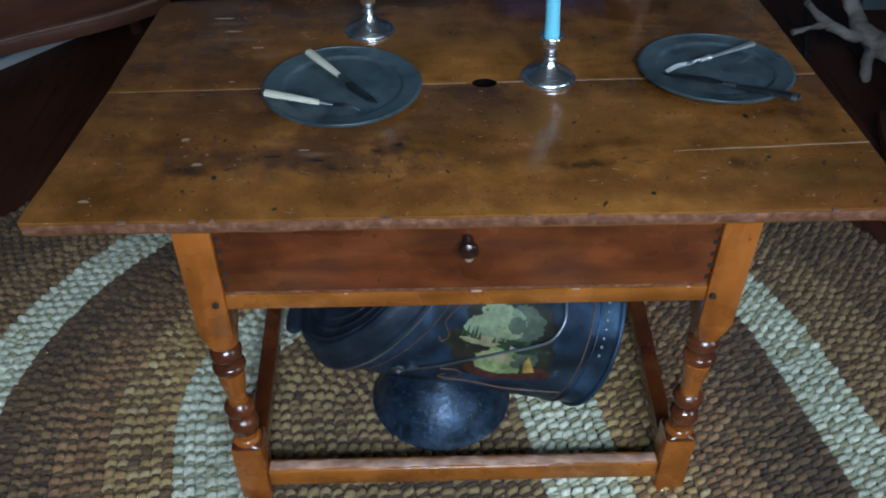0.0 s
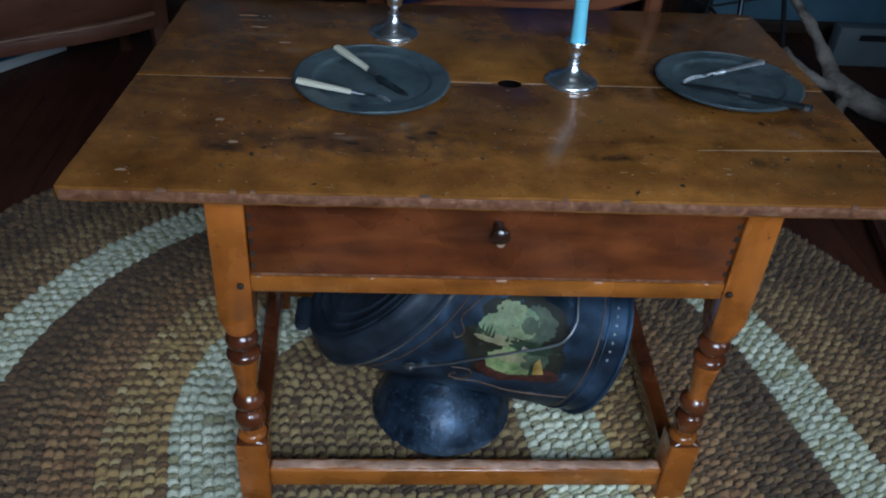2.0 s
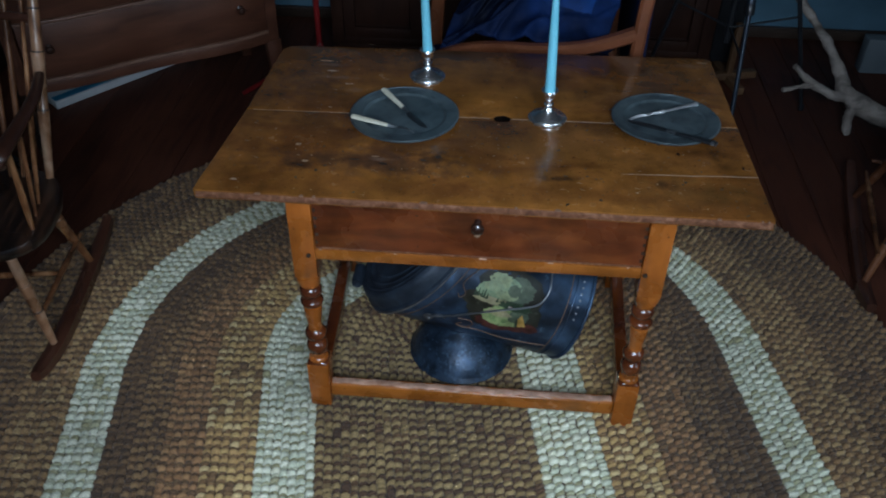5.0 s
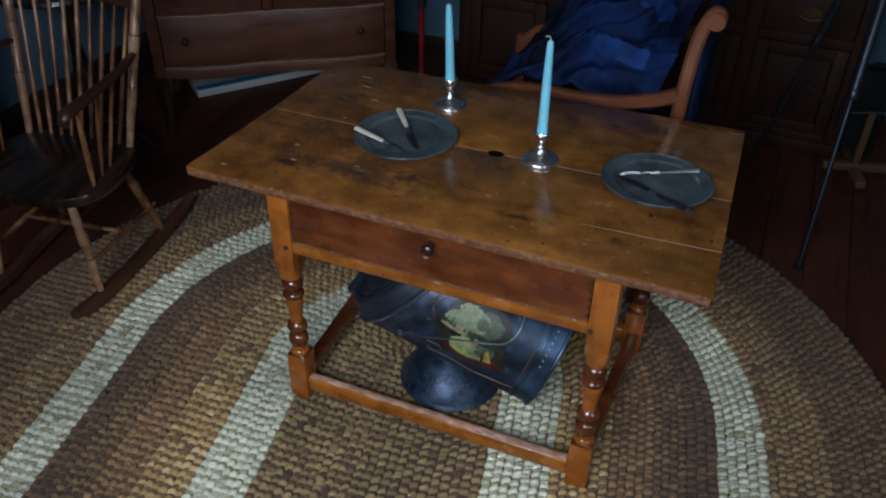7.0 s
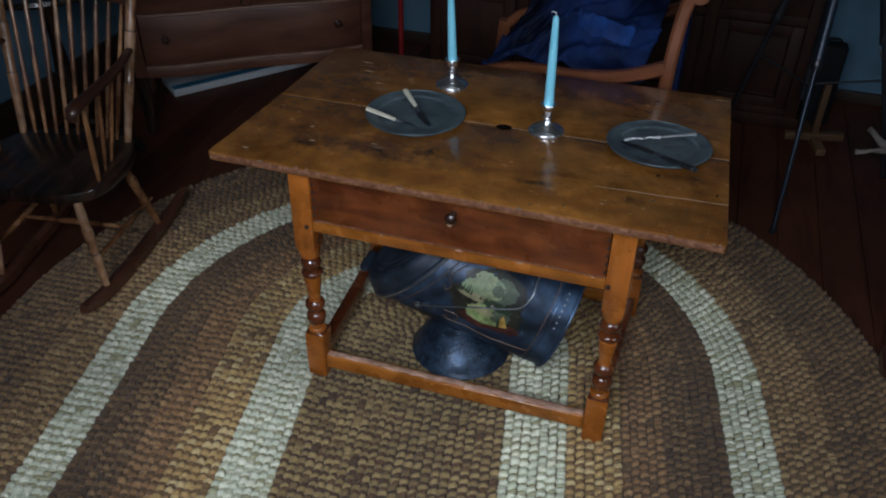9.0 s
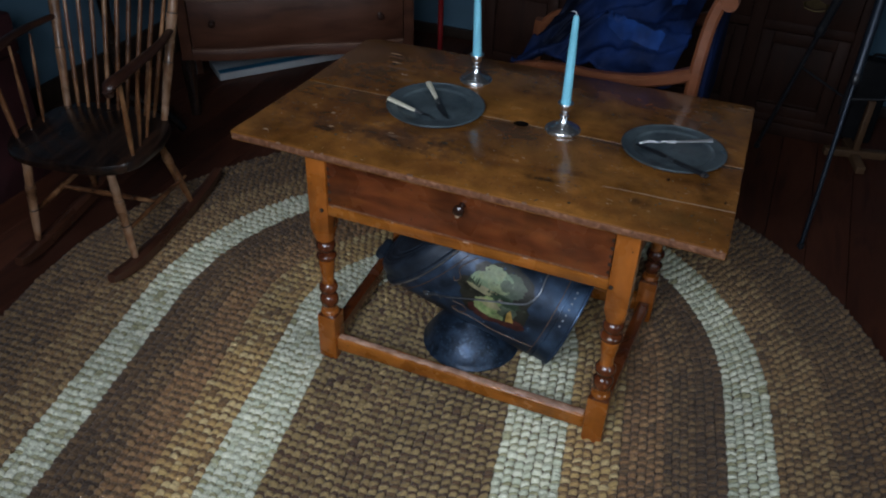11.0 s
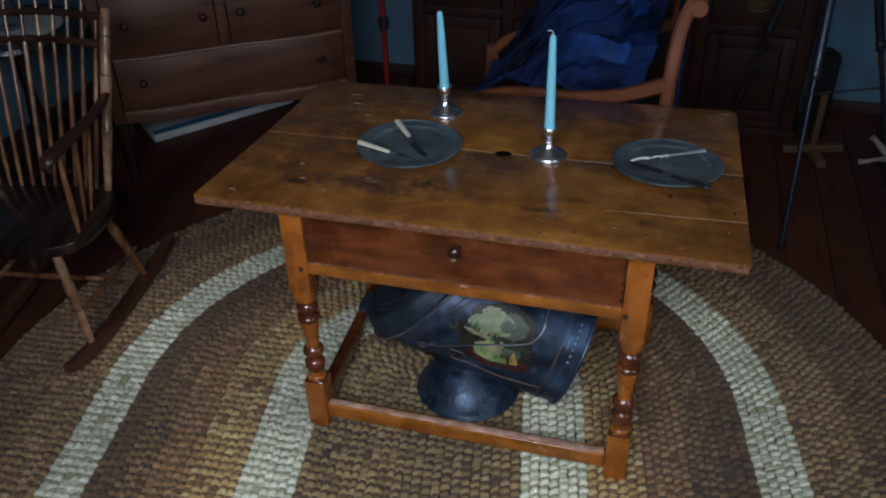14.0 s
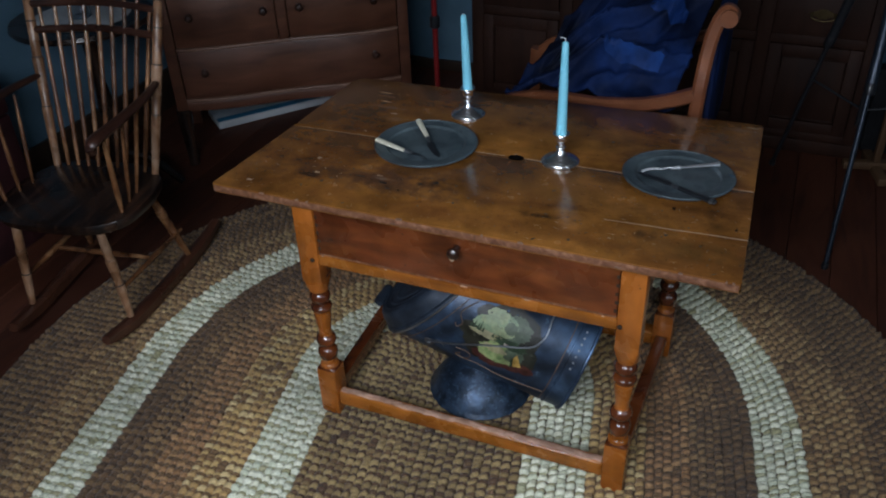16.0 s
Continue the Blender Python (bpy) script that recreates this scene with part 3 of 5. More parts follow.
outline = [(p.x, p.y) for p, d, o in rug_path(1.245, 0.06)]
part("rug_backing", slab(outline, 0.001, 0.006, 0.002), R_BROWN, rug, "dark worn underside of the braids")

mat_thing = thing("small_rug", pose(1.54, -0.1, 0.022, 0, 0, -14), "small olive-green shaggy mat lying beside the braided rug", "mat")
part("mat_top", box(0, 0.5, -0.75, 0, 0, 0.014, 0.005), GREEN, mat_thing)
part("binding", box(-0.006, 0.0, -0.75, 0.0, 0, 0.012, 0.002), DARK, mat_thing, "dark bound edge")

# ---- the tavern table ----
LX, RX, FY, BY, LW = 0.193, 0.930, 0.0705, 0.575, 0.0255
TZ, FLARE = 0.69, 0.018
table = thing("tavern_table", pose(0, 0, 0), "old maple tavern table with worn plank top and one drawer", "table")


def worn_line(a, b, n, amount, seed):
    rng = random.Random(seed)
    out = []
    for i in range(n + 1):
        t = i / n
        j = rng.uniform(-amount, amount) if 0 < i < n else 0
        d = Vector((b[0] - a[0], b[1] - a[1])).normalized()
        out.append((a[0] + (b[0] - a[0]) * t - d.y * j, a[1] + (b[1] - a[1]) * t + d.x * j))
    return out


SEAM_L, SEAM_R = (0.026, 0.314), (1.113, 0.338)


def seam_y(px):
    return SEAM_L[1] + (px - SEAM_L[0]) / (SEAM_R[0] - SEAM_L[0]) * (SEAM_R[1] - SEAM_L[1])


hole_x = 0.598
front = worn_line((0.004, 0.0), (1.121, 0.0), 34, 0.0011, 3)
front += [(1.1235, 0.004)] + worn_line((1.1228, 0.012), (SEAM_R[0], SEAM_R[1] - 0.002), 8, 0.0007, 4)
front += [(px, seam_y(px) - 0.002 + dy) for px, dy in [(hole_x + 0.019 * math.cos(math.pi * k / 8), -0.0125 * math.sin(math.pi * k / 8)) for k in range(9)]]
front += [(SEAM_L[0], SEAM_L[1] - 0.0015)] + worn_line((0.025, 0.3), (0.0, 0.005), 8, 0.0007, 5)[:-1] + [(0.0005, 0.003)]
part("board", slab(front, TZ - 0.021, TZ, 0.0012), TOP, table, "dark varnished front plank with scars and stains")
rear = [(SEAM_L[0], SEAM_L[1] + 0.0015)]
rear += [(px, seam_y(px) + 0.002 + dy) for px, dy in [(hole_x - 0.019 * math.cos(math.pi * k / 8), 0.0115 * math.sin(math.pi * k / 8)) for k in range(9)]]
rear += [(SEAM_R[0], SEAM_R[1] + 0.002)] + worn_line((1.1125, 0.35), (1.103, 0.652), 8, 0.0007, 6) + [(1.098, 0.661)]
rear += worn_line((1.085, 0.663), (0.085, 0.634), 26, 0.001, 8) + [(0.056, 0.628), (0.042, 0.614)] + worn_line((0.04, 0.6), (0.0275, 0.33), 6, 0.0006, 9)
part("board", slab(rear, TZ - 0.021, TZ, 0.0012), TOP, table, "dark varnished rear plank")
part("seam_filler", slab([(0.04, seam_y(0.04) - 0.001), (0.57, seam_y(0.57) - 0.0022), (0.57, seam_y(0.57) + 0.0022), (0.04, seam_y(0.04) + 0.001)], TZ - 0.012, TZ - 0.001, 0), PALE, table, "pale dust packed in the seam", smooth=False)
part("seam_filler", slab([(0.617, seam_y(0.617) - 0.0018), (1.111, seam_y(1.111) - 0.0018), (1.111, seam_y(1.111) + 0.0018), (0.617, seam_y(0.617) + 0.0018)], TZ - 0.012, TZ - 0.001, 0), PALE, table, "pale dust packed in the seam", smooth=False)
crack = [(0.845, 0.133), (0.88, 0.135), (0.93, 0.138), (0.98, 0.139), (1.03, 0.143), (1.08, 0.145), (1.1188, 0.147)]
part("crack", slab([(a, b - 0.0005 - 0.0008 * (i > 1)) for i, (a, b) in enumerate(crack)] + [(a, b + 0.0005 + 0.0008 * (i > 1)) for i, (a, b) in reversed(list(enumerate(crack)))], TZ - 0.004, TZ + 0.0004, 0), PALE, table, "pale split in the front plank", smooth=False)
edge_line = worn_line((0.006, -0.0004), (1.12, -0.0004), 34, 0.0009, 3)
part("worn_edge", slab([(a, b - 0.0011) for a, b in edge_line] + [(a, 0.006) for a, b in reversed(edge_line)], TZ - 0.0185, TZ - 0.0035, 0.002), EDGE, table, "pinkish front edge worn bare of varnish")
# Black sleeve added so the hole's lit walls read as deep shade.
lining = lathe([(0.02, TZ - 0.024), (0.99, TZ - 0.024), (0.99, TZ - 0.0012), (0.93, TZ - 0.0008), (0.9, TZ - 0.02), (0.02, TZ - 0.021)], 28, None, False)
lining.transform(Matrix.Translation((hole_x, seam_y(hole_x), 0)) @ Matrix.Diagonal((0.019, 0.0142, 1, 1)))
part("hole_shade_lining", lining, HOLE_SHADE, table, "black sleeve painting the shade inside the worn seam hole")
# Unseen drawer bottom, coloured dark so the hole above shows only shade.
part("drawer_bottom", box(LX + LW + 0.004, RX - LW - 0.004, FY, BY - 0.01, 0.528, 0.536, 0), DARK, table, "drawer bottom inside the frame, coloured dark to stand for shade", smooth=False)
# bare chips along the front edge
chip_rng = random.Random(31)
for k in range(13):
    cx = 1.11 * (chip_rng.random() ** 1.5) + 0.006
    cw = chip_rng.uniform(0.002, 0.008)
    top_z = TZ + 0.0003 - (0.012 if k % 4 == 0 else 0.0)
    part("edge_chip", slab([(cx - cw, -0.0022), (cx - 0.3 * cw, -0.0026), (cx + cw, -0.0021), (cx + 0.7 * cw, 0.0008 + 0.0015 * chip_rng.random()), (cx - 0.5 * cw, 0.002)], top_z - 0.0035, top_z, 0), OAK_EDGE, table, "pale bare chip on the front edge", smooth=False)
# scars and knots on the top
rng = random.Random(11)
for cx, cy, rx, ry, dark in ((0.172, 0.181, 0.009, 0.006, 0), (0.072, 0.042, 0.01, 0.005, 0), (0.19, 0.105, 0.02, 0.007, 1), (0.2, 0.12, 0.011, 0.006, 0), (0.36, 0.125, 0.03, 0.008, 1), (0.3, 0.135, 0.04, 0.006, 1),
                             (0.47, 0.16, 0.021, 0.012, 1), (0.44, 0.145, 0.016, 0.006, 1), (0.38, 0.105, 0.018, 0.005, 1), (0.47, 0.06, 0.006, 0.004, 1), (0.73, 0.115, 0.014, 0.005, 1), (0.775, 0.118, 0.01, 0.004, 1),
                             (0.97, 0.115, 0.01, 0.007, 1), (0.34, 0.15, 0.012, 0.003, 0), (0.185, 0.51, 0.02, 0.004, 0), (0.235, 0.45, 0.014, 0.004, 0), (0.21, 0.34, 0.007, 0.003, 0), (0.16, 0.56, 0.022, 0.003, 0),
                             (1.08, 0.64, 0.022, 0.004, 0), (0.93, 0.58, 0.018, 0.007, 1), (0.87, 0.07, 0.005, 0.003, 0), (1.06, 0.06, 0.006, 0.003, 1)):
    rx, ry = (rx * 0.4, ry * 0.5) if dark else (rx * 0.8, ry * 0.7)
    pts = [(cx + rx * rng.uniform(0.6, 1.1) * math.cos(k * math.pi / 6), cy + ry * rng.uniform(0.6, 1.1) * math.sin(k * math.pi / 6)) for k in range(12)]
    part("scar", slab(pts, TZ - 0.002, TZ + 0.00025, 0), DARK if dark else PALE, table, "dark knot or burn" if dark else "pale chip in the varnish", smooth=False)



def fine_marks(name, count, size, stretch, material, label, seed):
    """Many tiny marks on the table top, too small to count."""
    rng = random.Random(seed)
    verts, faces = [], []
    while len(faces) < count:
        cx, cy = rng.uniform(0.06, 1.11), rng.uniform(0.012, 0.66)
        if rng.random() > 0.35 + 0.65 * (cy < 0.3) or cy > 0.6 and cx < 0.12:
            continue
        a = rng.uniform(-0.5, 0.5) if stretch > 2 else rng.uniform(0, 3)
        ln, wd = size * rng.uniform(0.5, 1.6) * stretch, size * rng.uniform(0.5, 1.2)
        b = len(verts)
        for k in range(7):
            t = 2 * math.pi * k / 7
            px, py = ln * math.cos(t) * rng.uniform(0.7, 1.1), wd * math.sin(t) * rng.uniform(0.7, 1.1)
            verts.append((cx + px * math.cos(a) - py * math.sin(a), cy + px * math.sin(a) + py * math.cos(a), TZ + 0.0003))
        faces.append(tuple(range(b, b + 7)))
    mesh_part(name, verts, faces, material, table, label, "stuff")


fine_marks("specks", 150, 0.0016, 1.4, DARK, "small dark pits in the varnish", 5)
fine_marks("wormholes", 34, 0.0032, 1.3, DARK, "larger dark pits and burns", 8)
fine_marks("scratches", 90, 0.0006, 9, PALE, "fine pale scratches", 6)
fine_marks("dust", 70, 0.0011, 1.5, PALE, "pale flecks of dust", 7)
LEG = [(0.024, 0.405), (0.0235, 0.4012), (0.0199, 0.3984), (0.0158, 0.397), (0.0163, 0.3938), (0.0219, 0.3896), (0.025, 0.3822), (0.0253, 0.3758), (0.0237, 0.3694), (0.0184, 0.363), (0.0151, 0.3603), (0.0151, 0.3576), (0.0219, 0.3549),
       (0.026, 0.3501), (0.0263, 0.3457), (0.024, 0.3404), (0.0175, 0.3375), (0.0179, 0.3357), (0.0216, 0.334), (0.0212, 0.3215), (0.019, 0.3017), (0.0161, 0.2818), (0.0151, 0.2672), (0.0151, 0.262), (0.0168, 0.2603), (0.0226, 0.2552), (0.0253, 0.2473),
       (0.025, 0.2411), (0.0214, 0.2319), (0.0151, 0.226), (0.0151, 0.2223), (0.0199, 0.2195), (0.0241, 0.2117), (0.0248, 0.2041), (0.0237, 0.1965), (0.0214, 0.188), (0.0192, 0.1777), (0.0186, 0.172), (0.0219, 0.1697), (0.024, 0.1638), (0.0235, 0.158)]


def square_to_round(z_square, z_round, radius, n=7, seg=32):
    """A shoulder that runs from the square block into the round turning."""
    bm = bmesh.new()
    rings = []
    for i in range(n + 1):
        f = i / n
        z = z_square + (z_round - z_square) * f
        e = f * f
        ring = []
        for k in range(seg):
            t = 2 * math.pi * (k + 0.5) / seg
            c, s = math.cos(t), math.sin(t)
            r = (1 - e) * (LW - 0.0004) / max(abs(c), abs(s)) ** (1 - 0.5 * e) + e * radius
            ring.append(bm.verts.new((c * r, s * r, z)))
        rings.append(ring)
    for a, b in zip(rings, rings[1:]):
        for k in range(seg):
            bm.faces.new((a[k], a[(k + 1) % seg], b[(k + 1) % seg], b[k]))
    bm.faces.new(rings[0][::-1])
    bm.faces.new(rings[-1])
    return bm



def table_leg(px, py):
    leg = part("leg", box(-LW, LW, -LW, LW, 0.434, TZ - 0.022, 0.002), MAPLE, table, "square maple leg with a turned middle", m=pose(px, py, 0))
    part("foot_block", box(-LW, LW, -LW, LW, 0.012, 0.157, 0.003), MAPLE, leg, "square foot block", m=pose(px, py, 0))
    for name, z0, z1, mat_, label in (("bead", 0.338, 0.41, TURNED, "dark red-brown turned beads"), ("vase", 0.258, 0.342, MAPLE, "amber vase turning"),
                                      ("bead", 0.186, 0.262, TURNED, "dark red-brown turned beads"), ("neck", 0.15, 0.19, MAPLE, "amber turned neck")):
        part(name, lathe([(r, z) for r, z in LEG if z0 <= z <= z1], 28, pose(px, py, 0)), mat_, leg, label)
    part("shoulder", square_to_round(0.435, 0.4, 0.0235), MAPLE, leg, "rounded shoulder above the turning", m=pose(px, py, 0), angle=60)
    part("shoulder", square_to_round(0.156, 0.164, 0.0225, 4), TURNED, leg, "chamfered shoulder of the foot block", m=pose(px, py, 0), angle=60)
    return leg



def rear_x(px):
    """The frame stands a little wider at the back."""
    return px - FLARE if px == LX else px + FLARE


for lx in (LX, RX):
    for ly in (FY, BY):
        leg = table_leg(lx if ly == FY else rear_x(lx), ly)
        if ly == FY:
            part("peg", lathe([(0.005, 0), (0.005, 0.0035), (0.003, 0.0045)], 10, pose(lx + (0.012 if lx == LX else -0.018), FY - LW - 0.002, 0.502, 90)), DARK, leg, "dark wooden peg")
part("front_rail", box(LX + LW, RX - LW, FY - 0.0238, FY + 0.02, 0.488, 0.5165, 0.003), MAPLE_X, table, "amber maple rail under the drawer")
drawer = part("drawer", box(LX + LW + 0.002, RX - LW - 0.002, FY - 0.021, FY - 0.002, 0.5195, TZ - 0.0245, 0.002), DRAWER, table, "reddish pine drawer front, closed")
part("drawer_lip", box(LX + LW + 0.003, RX - LW - 0.003, FY - 0.0225, FY - 0.019, 0.5172, 0.5212, 0.001), EDGE, drawer, "worn pale lower edge")
for sx in (LX + LW + 0.0025, RX - LW - 0.0025 - 0.006):
    for k in range(6):
        part("dovetail", box(sx, sx + 0.006 + 0.002 * (k % 2), FY - 0.0216, FY - 0.0205, 0.53 + k * 0.021, 0.538 + k * 0.021, 0), DARK, drawer, "dark dovetail joint", smooth=False)
part("nick", box(0.273, 0.297, FY - 0.0216, FY - 0.0205, 0.642, 0.655, 0), DARK, drawer, "dark filled mortise", smooth=False)
knob = part("knob", lathe([(0.008, 0), (0.0075, 0.009), (0.008, 0.014), (0.012, 0.018), (0.0138, 0.023), (0.013, 0.029), (0.0085, 0.033), (0.0025, 0.0345)], 20, pose(0.561, FY - 0.022, 0.612, 90)), CHAIR_RED, drawer, "turned wooden drawer knob")
part("chip", lathe([(0.006, 0), (0.005, 0.001)], 9, pose(0.5615, FY - 0.0535, 0.604, 70)), PALE, knob, "pale worn chip")
for sx in (LX, RX):
    ex = rear_x(sx)
    part("side_apron", slab([(sx - 0.012, FY + LW), (sx + 0.012, FY + LW), (ex + 0.012, BY - LW), (ex - 0.012, BY - LW)], 0.5, TZ - 0.022, 0.002), DRAWER, table, "dark side apron board")
part("back_apron", box(LX - FLARE + LW, RX + FLARE - LW, BY - 0.005, BY + 0.018, 0.5, TZ - 0.022, 0.002), DRAWER, table, "dark back apron board")
part("stretcher", box(LX + LW, RX - LW, FY - 0.02, FY + 0.008, 0.045, 0.088, 0.006, 3), MAPLE_X, table, "worn maple floor stretcher")
ridge = worn_line((LX + LW + 0.004, FY - 0.003), (RX - LW - 0.004, FY - 0.003), 40, 0.0022, 21)
part("worn_ridge", slab([(a, b - 0.0125) for a, b in ridge] + [(a, b + 0.0045) for a, b in reversed(ridge)], 0.0865, 0.0896, 0.0014), RIDGE, table, "stretcher top scuffed bare by feet")
chips = random.Random(4)
for k in range(5):
    cx = LX + LW + 0.02 + (RX - LX - 0.09) * k / 4 + chips.uniform(-0.015, 0.015)
    cw = chips.uniform(0.002, 0.009)
    part("rail_chip", box(cx - cw, cx + cw, FY - 0.0243, FY - 0.022, 0.5155 - chips.uniform(0.0005, 0.002), 0.5172, 0.0004, 1), RIDGE, table, "pale chip on the rail's upper edge")
part("stretcher", box(LX - FLARE + LW, RX + FLARE - LW, BY - 0.02, BY + 0.02, 0.045, 0.088, 0.006, 3), MAPLE_X, table)
for sx in (LX, RX):
    ex = rear_x(sx)
    # Side stretchers borrow the dark turning colour to paint in their shade.
    part("stretcher", slab([(sx - 0.016, FY + LW), (sx + 0.016, FY + LW), (ex + 0.016, BY - LW), (ex - 0.016, BY - LW)], 0.045, 0.09, 0.006), TURNED, table, "side stretcher, its shade painted in with a darker wood")

# ---- coal hod under the table ----
hod = thing("coal_hod", pose(0, 0, 0), "black japanned tin coal hod with a painted landscape and wire bail", "coal hod")
TILT = radians(20)
HY = radians(3.5)
HA = Vector((-math.cos(TILT) * math.cos(HY), -math.cos(TILT) * math.sin(HY), math.sin(TILT)))     # along the barrel, towards the mouth
HFRONT = Vector((math.sin(HY), -math.cos(HY), 0))
HUP = HA.cross(HFRONT).normalized()
HB = Vector((0.794, 0.2865, 0.2))                                       # middle of its base
HR = 0.15
MOUTH_N = (HA + 0.55 * HUP).normalized()
MOUTH_C = HB + HA * 0.392


def on_hod(s, a, lift=0.0):
    """A place on the barrel: s along it from the base, a degrees up from the side that faces the front."""
    r = HR * (1 + 0.03 * min(1, s / 0.3)) + lift
    return HB + HA * s + (HFRONT * math.cos(radians(a)) + HUP * math.sin(radians(a))) * r


def mouth_s(a):
    """How far along the barrel its slanted mouth lies, at the angle a."""
    p = on_hod(0, a)
    return (MOUTH_C - p).dot(MOUTH_N) / HA.dot(MOUTH_N)


bm = bmesh.new()
SEG, NS = 56, 12
grid = []
for i in range(NS + 1):
    ring = []
    for k in range(SEG):
        a = 360 * k / SEG
        ring.append(bm.verts.new(on_hod(mouth_s(a) * i / NS, a)))
    grid.append(ring)
for ra, rb in zip(grid, grid[1:]):
    for k in range(SEG):
        bm.faces.new((ra[k], ra[(k + 1) % SEG], rb[(k + 1) % SEG], rb[k]))
bm.faces.new(grid[0][::-1])
body = part("body", bm, TIN, hod, "blue-black tin barrel with faded gilding")
turn = Matrix((HFRONT, HUP, HA)).transposed().to_4x4()


def hod_ring(s, r, thick, name, material, label):
    loop = [on_hod(s, a, r) for a in range(0, 361, 8)]
    part(name, sweep(loop, thick, 8, n=1, straight=True), material, body, label)


hod_ring(0.004, 0.002, 0.0045, "base_rim", TIN, "rolled base rim")
hod_ring(0.045, 0.0, 0.0028, "band", TIN, "raised band near the base")
hod_ring(0.058, 0.0005, 0.0013, "gilt_line", GOLDLINE, "faded gilt line")
rim_loop = [on_hod(mouth_s(a), a, 0.002) for a in range(0, 361, 6)]
part("mouth_rim", sweep(rim_loop, 0.0058, 8, straight=True), WORN_TIN, body, "rolled rim of the slanted mouth")
gilt = [on_hod(mouth_s(a) - 0.03, a, 0.0006) for a in range(0, 361, 6)]
part("gilt_line", sweep(gilt, 0.0013, 6, straight=True), GOLDLINE, body, "faded gilt line")
for k in range(7):
    part("rivet", lathe([(0.003, 0), (0.0028, 0.0012), (0.0012, 0.002)], 8, Matrix.Translation(on_hod(0.03, 22 + k * 6)) @ (on_hod(0.03, 22 + k * 6) - on_hod(0.03, 22 + k * 6, -0.1)).to_track_quat("Z", "Y").to_matrix().to_4x4()), STEEL, body, "small rivet")
# lid: a shallow dome with turned rings on the mouth
ma = (HB + HA * mouth_s(90) + HUP * HR - (HB + HA * mouth_s(-90) - HUP * HR))
LONG = ma.length / 2
lid_x = ma.normalized()
lid_m = Matrix((lid_x, HFRONT, MOUTH_N)).transposed().to_4x4()
lid_m.translation = (HB + HA * mouth_s(90) + HUP * HR + HB + HA * mouth_s(-90) - HUP * HR) / 2
prof = [(1.03, -0.004), (1.055, 0.002), (1.05, 0.009), (1.015, 0.014), (1.0, 0.03), (0.985, 0.046), (0.955, 0.058), (0.915, 0.064), (0.87, 0.0635), (0.86, 0.0655), (0.845, 0.0662), (0.83, 0.065), (0.82, 0.0635), (0.76, 0.064), (0.75, 0.066), (0.735, 0.0667), (0.72, 0.0655), (0.71, 0.064), (0.63, 0.0645), (0.62, 0.0665), (0.605, 0.067), (0.59, 0.0655), (0.3, 0.067), (0.02, 0.068)]
lid_bm = lathe([(r * HR * 1.03, z * 0.75) for r, z in prof], 56)
lid_bm.transform(lid_m @ Matrix.Diagonal((LONG / HR / 1.03, 1, 1, 1)))
lid = part("lid", lid_bm, TIN_LID, hod, "domed tin lid with concentric rings")
low = lid_m @ Vector((-LONG * 0.97, 0.0, 0.042))
part("lid_roll", lathe([(0.006, -0.032), (0.0125, -0.033), (0.0145, -0.03), (0.0135, -0.01), (0.0148, 0.006), (0.0135, 0.028), (0.0115, 0.032), (0.006, 0.03)], 16, Matrix.Translation(low + Vector((-0.008, 0, 0.008))) @ pose(0, 0, 0, 90)), TIN_LID, lid, "rolled tin thumb grip")
part("foot", lathe([(0.134, 0.018), (0.136, 0.022), (0.131, 0.027), (0.125, 0.036), (0.112, 0.06), (0.09, 0.083), (0.062, 0.1), (0.045, 0.113), (0.05, 0.14), (0.06, 0.16)], 40, pose(0.526, 0.272, 0)), TIN_FOOT, hod, "round flared tin foot, worn to grey, with highlight flecks painted in")
ear = on_hod(0.355, -18, 0.003)
ear_m = Matrix.Translation(ear) @ (ear - on_hod(0.355, -18, -0.1)).to_track_quat("Z", "Y").to_matrix().to_4x4()
part("ear", lathe([(0.0125, 0), (0.012, 0.0025), (0.006, 0.004), (0.0045, 0.008), (0.002, 0.009)], 14, ear_m), STEEL, body, "iron bail ear")
part("ear_strap", sweep([on_hod(0.35 - 0.011 * k, -17 + 5 * math.sin(k * 0.9), 0.002) for k in range(4)], [0.006, 0.0065, 0.005, 0.003], 8, flat=0.4), STEEL, body, "riveted iron strap of the bail ear")
bail = [on_hod(a, b, 0.007) for a, b in ((0.36, -18), (0.345, -14), (0.3, -5), (0.252, 5), (0.2, 14), (0.155, 21), (0.125, 28), (0.112, 40), (0.115, 54), (0.113, 75), (0.113, 95), (0.12, 130), (0.17, 165), (0.355, 190))]
part("bail", sweep(bail, 0.0023, 8, n=10), STEEL, hod, "iron wire bail handle folded down")


def old_paint(name, cols, scale=60):
    return surface(name, cols, scale=scale, rough=0.42, bump=0.14, fine=70, blotch=0.5, blotch_scale=32, spec=0.3, spots=((0.04, 0.045, 0.03), 48, 0.66))


P_HAZE = old_paint("umber_haze_paint", [(0.009, 0.009, 0.006), (0.022, 0.02, 0.013), (0.014, 0.018, 0.014)], 25)
P_SKY = old_paint("teal_sky_paint", [(0.12, 0.18, 0.115), (0.205, 0.265, 0.15), (0.155, 0.225, 0.15)], 34)
P_DAWN = old_paint("cream_sky_paint", [(0.17, 0.215, 0.115), (0.265, 0.3, 0.16), (0.2, 0.25, 0.15)], 40)
P_DIM = old_paint("dusky_sky_paint", [(0.051, 0.068, 0.049), (0.102, 0.128, 0.081)], 34)
P_FIELD = old_paint("meadow_paint", [(0.112, 0.18, 0.063), (0.238, 0.281, 0.117), (0.168, 0.238, 0.093)], 38)
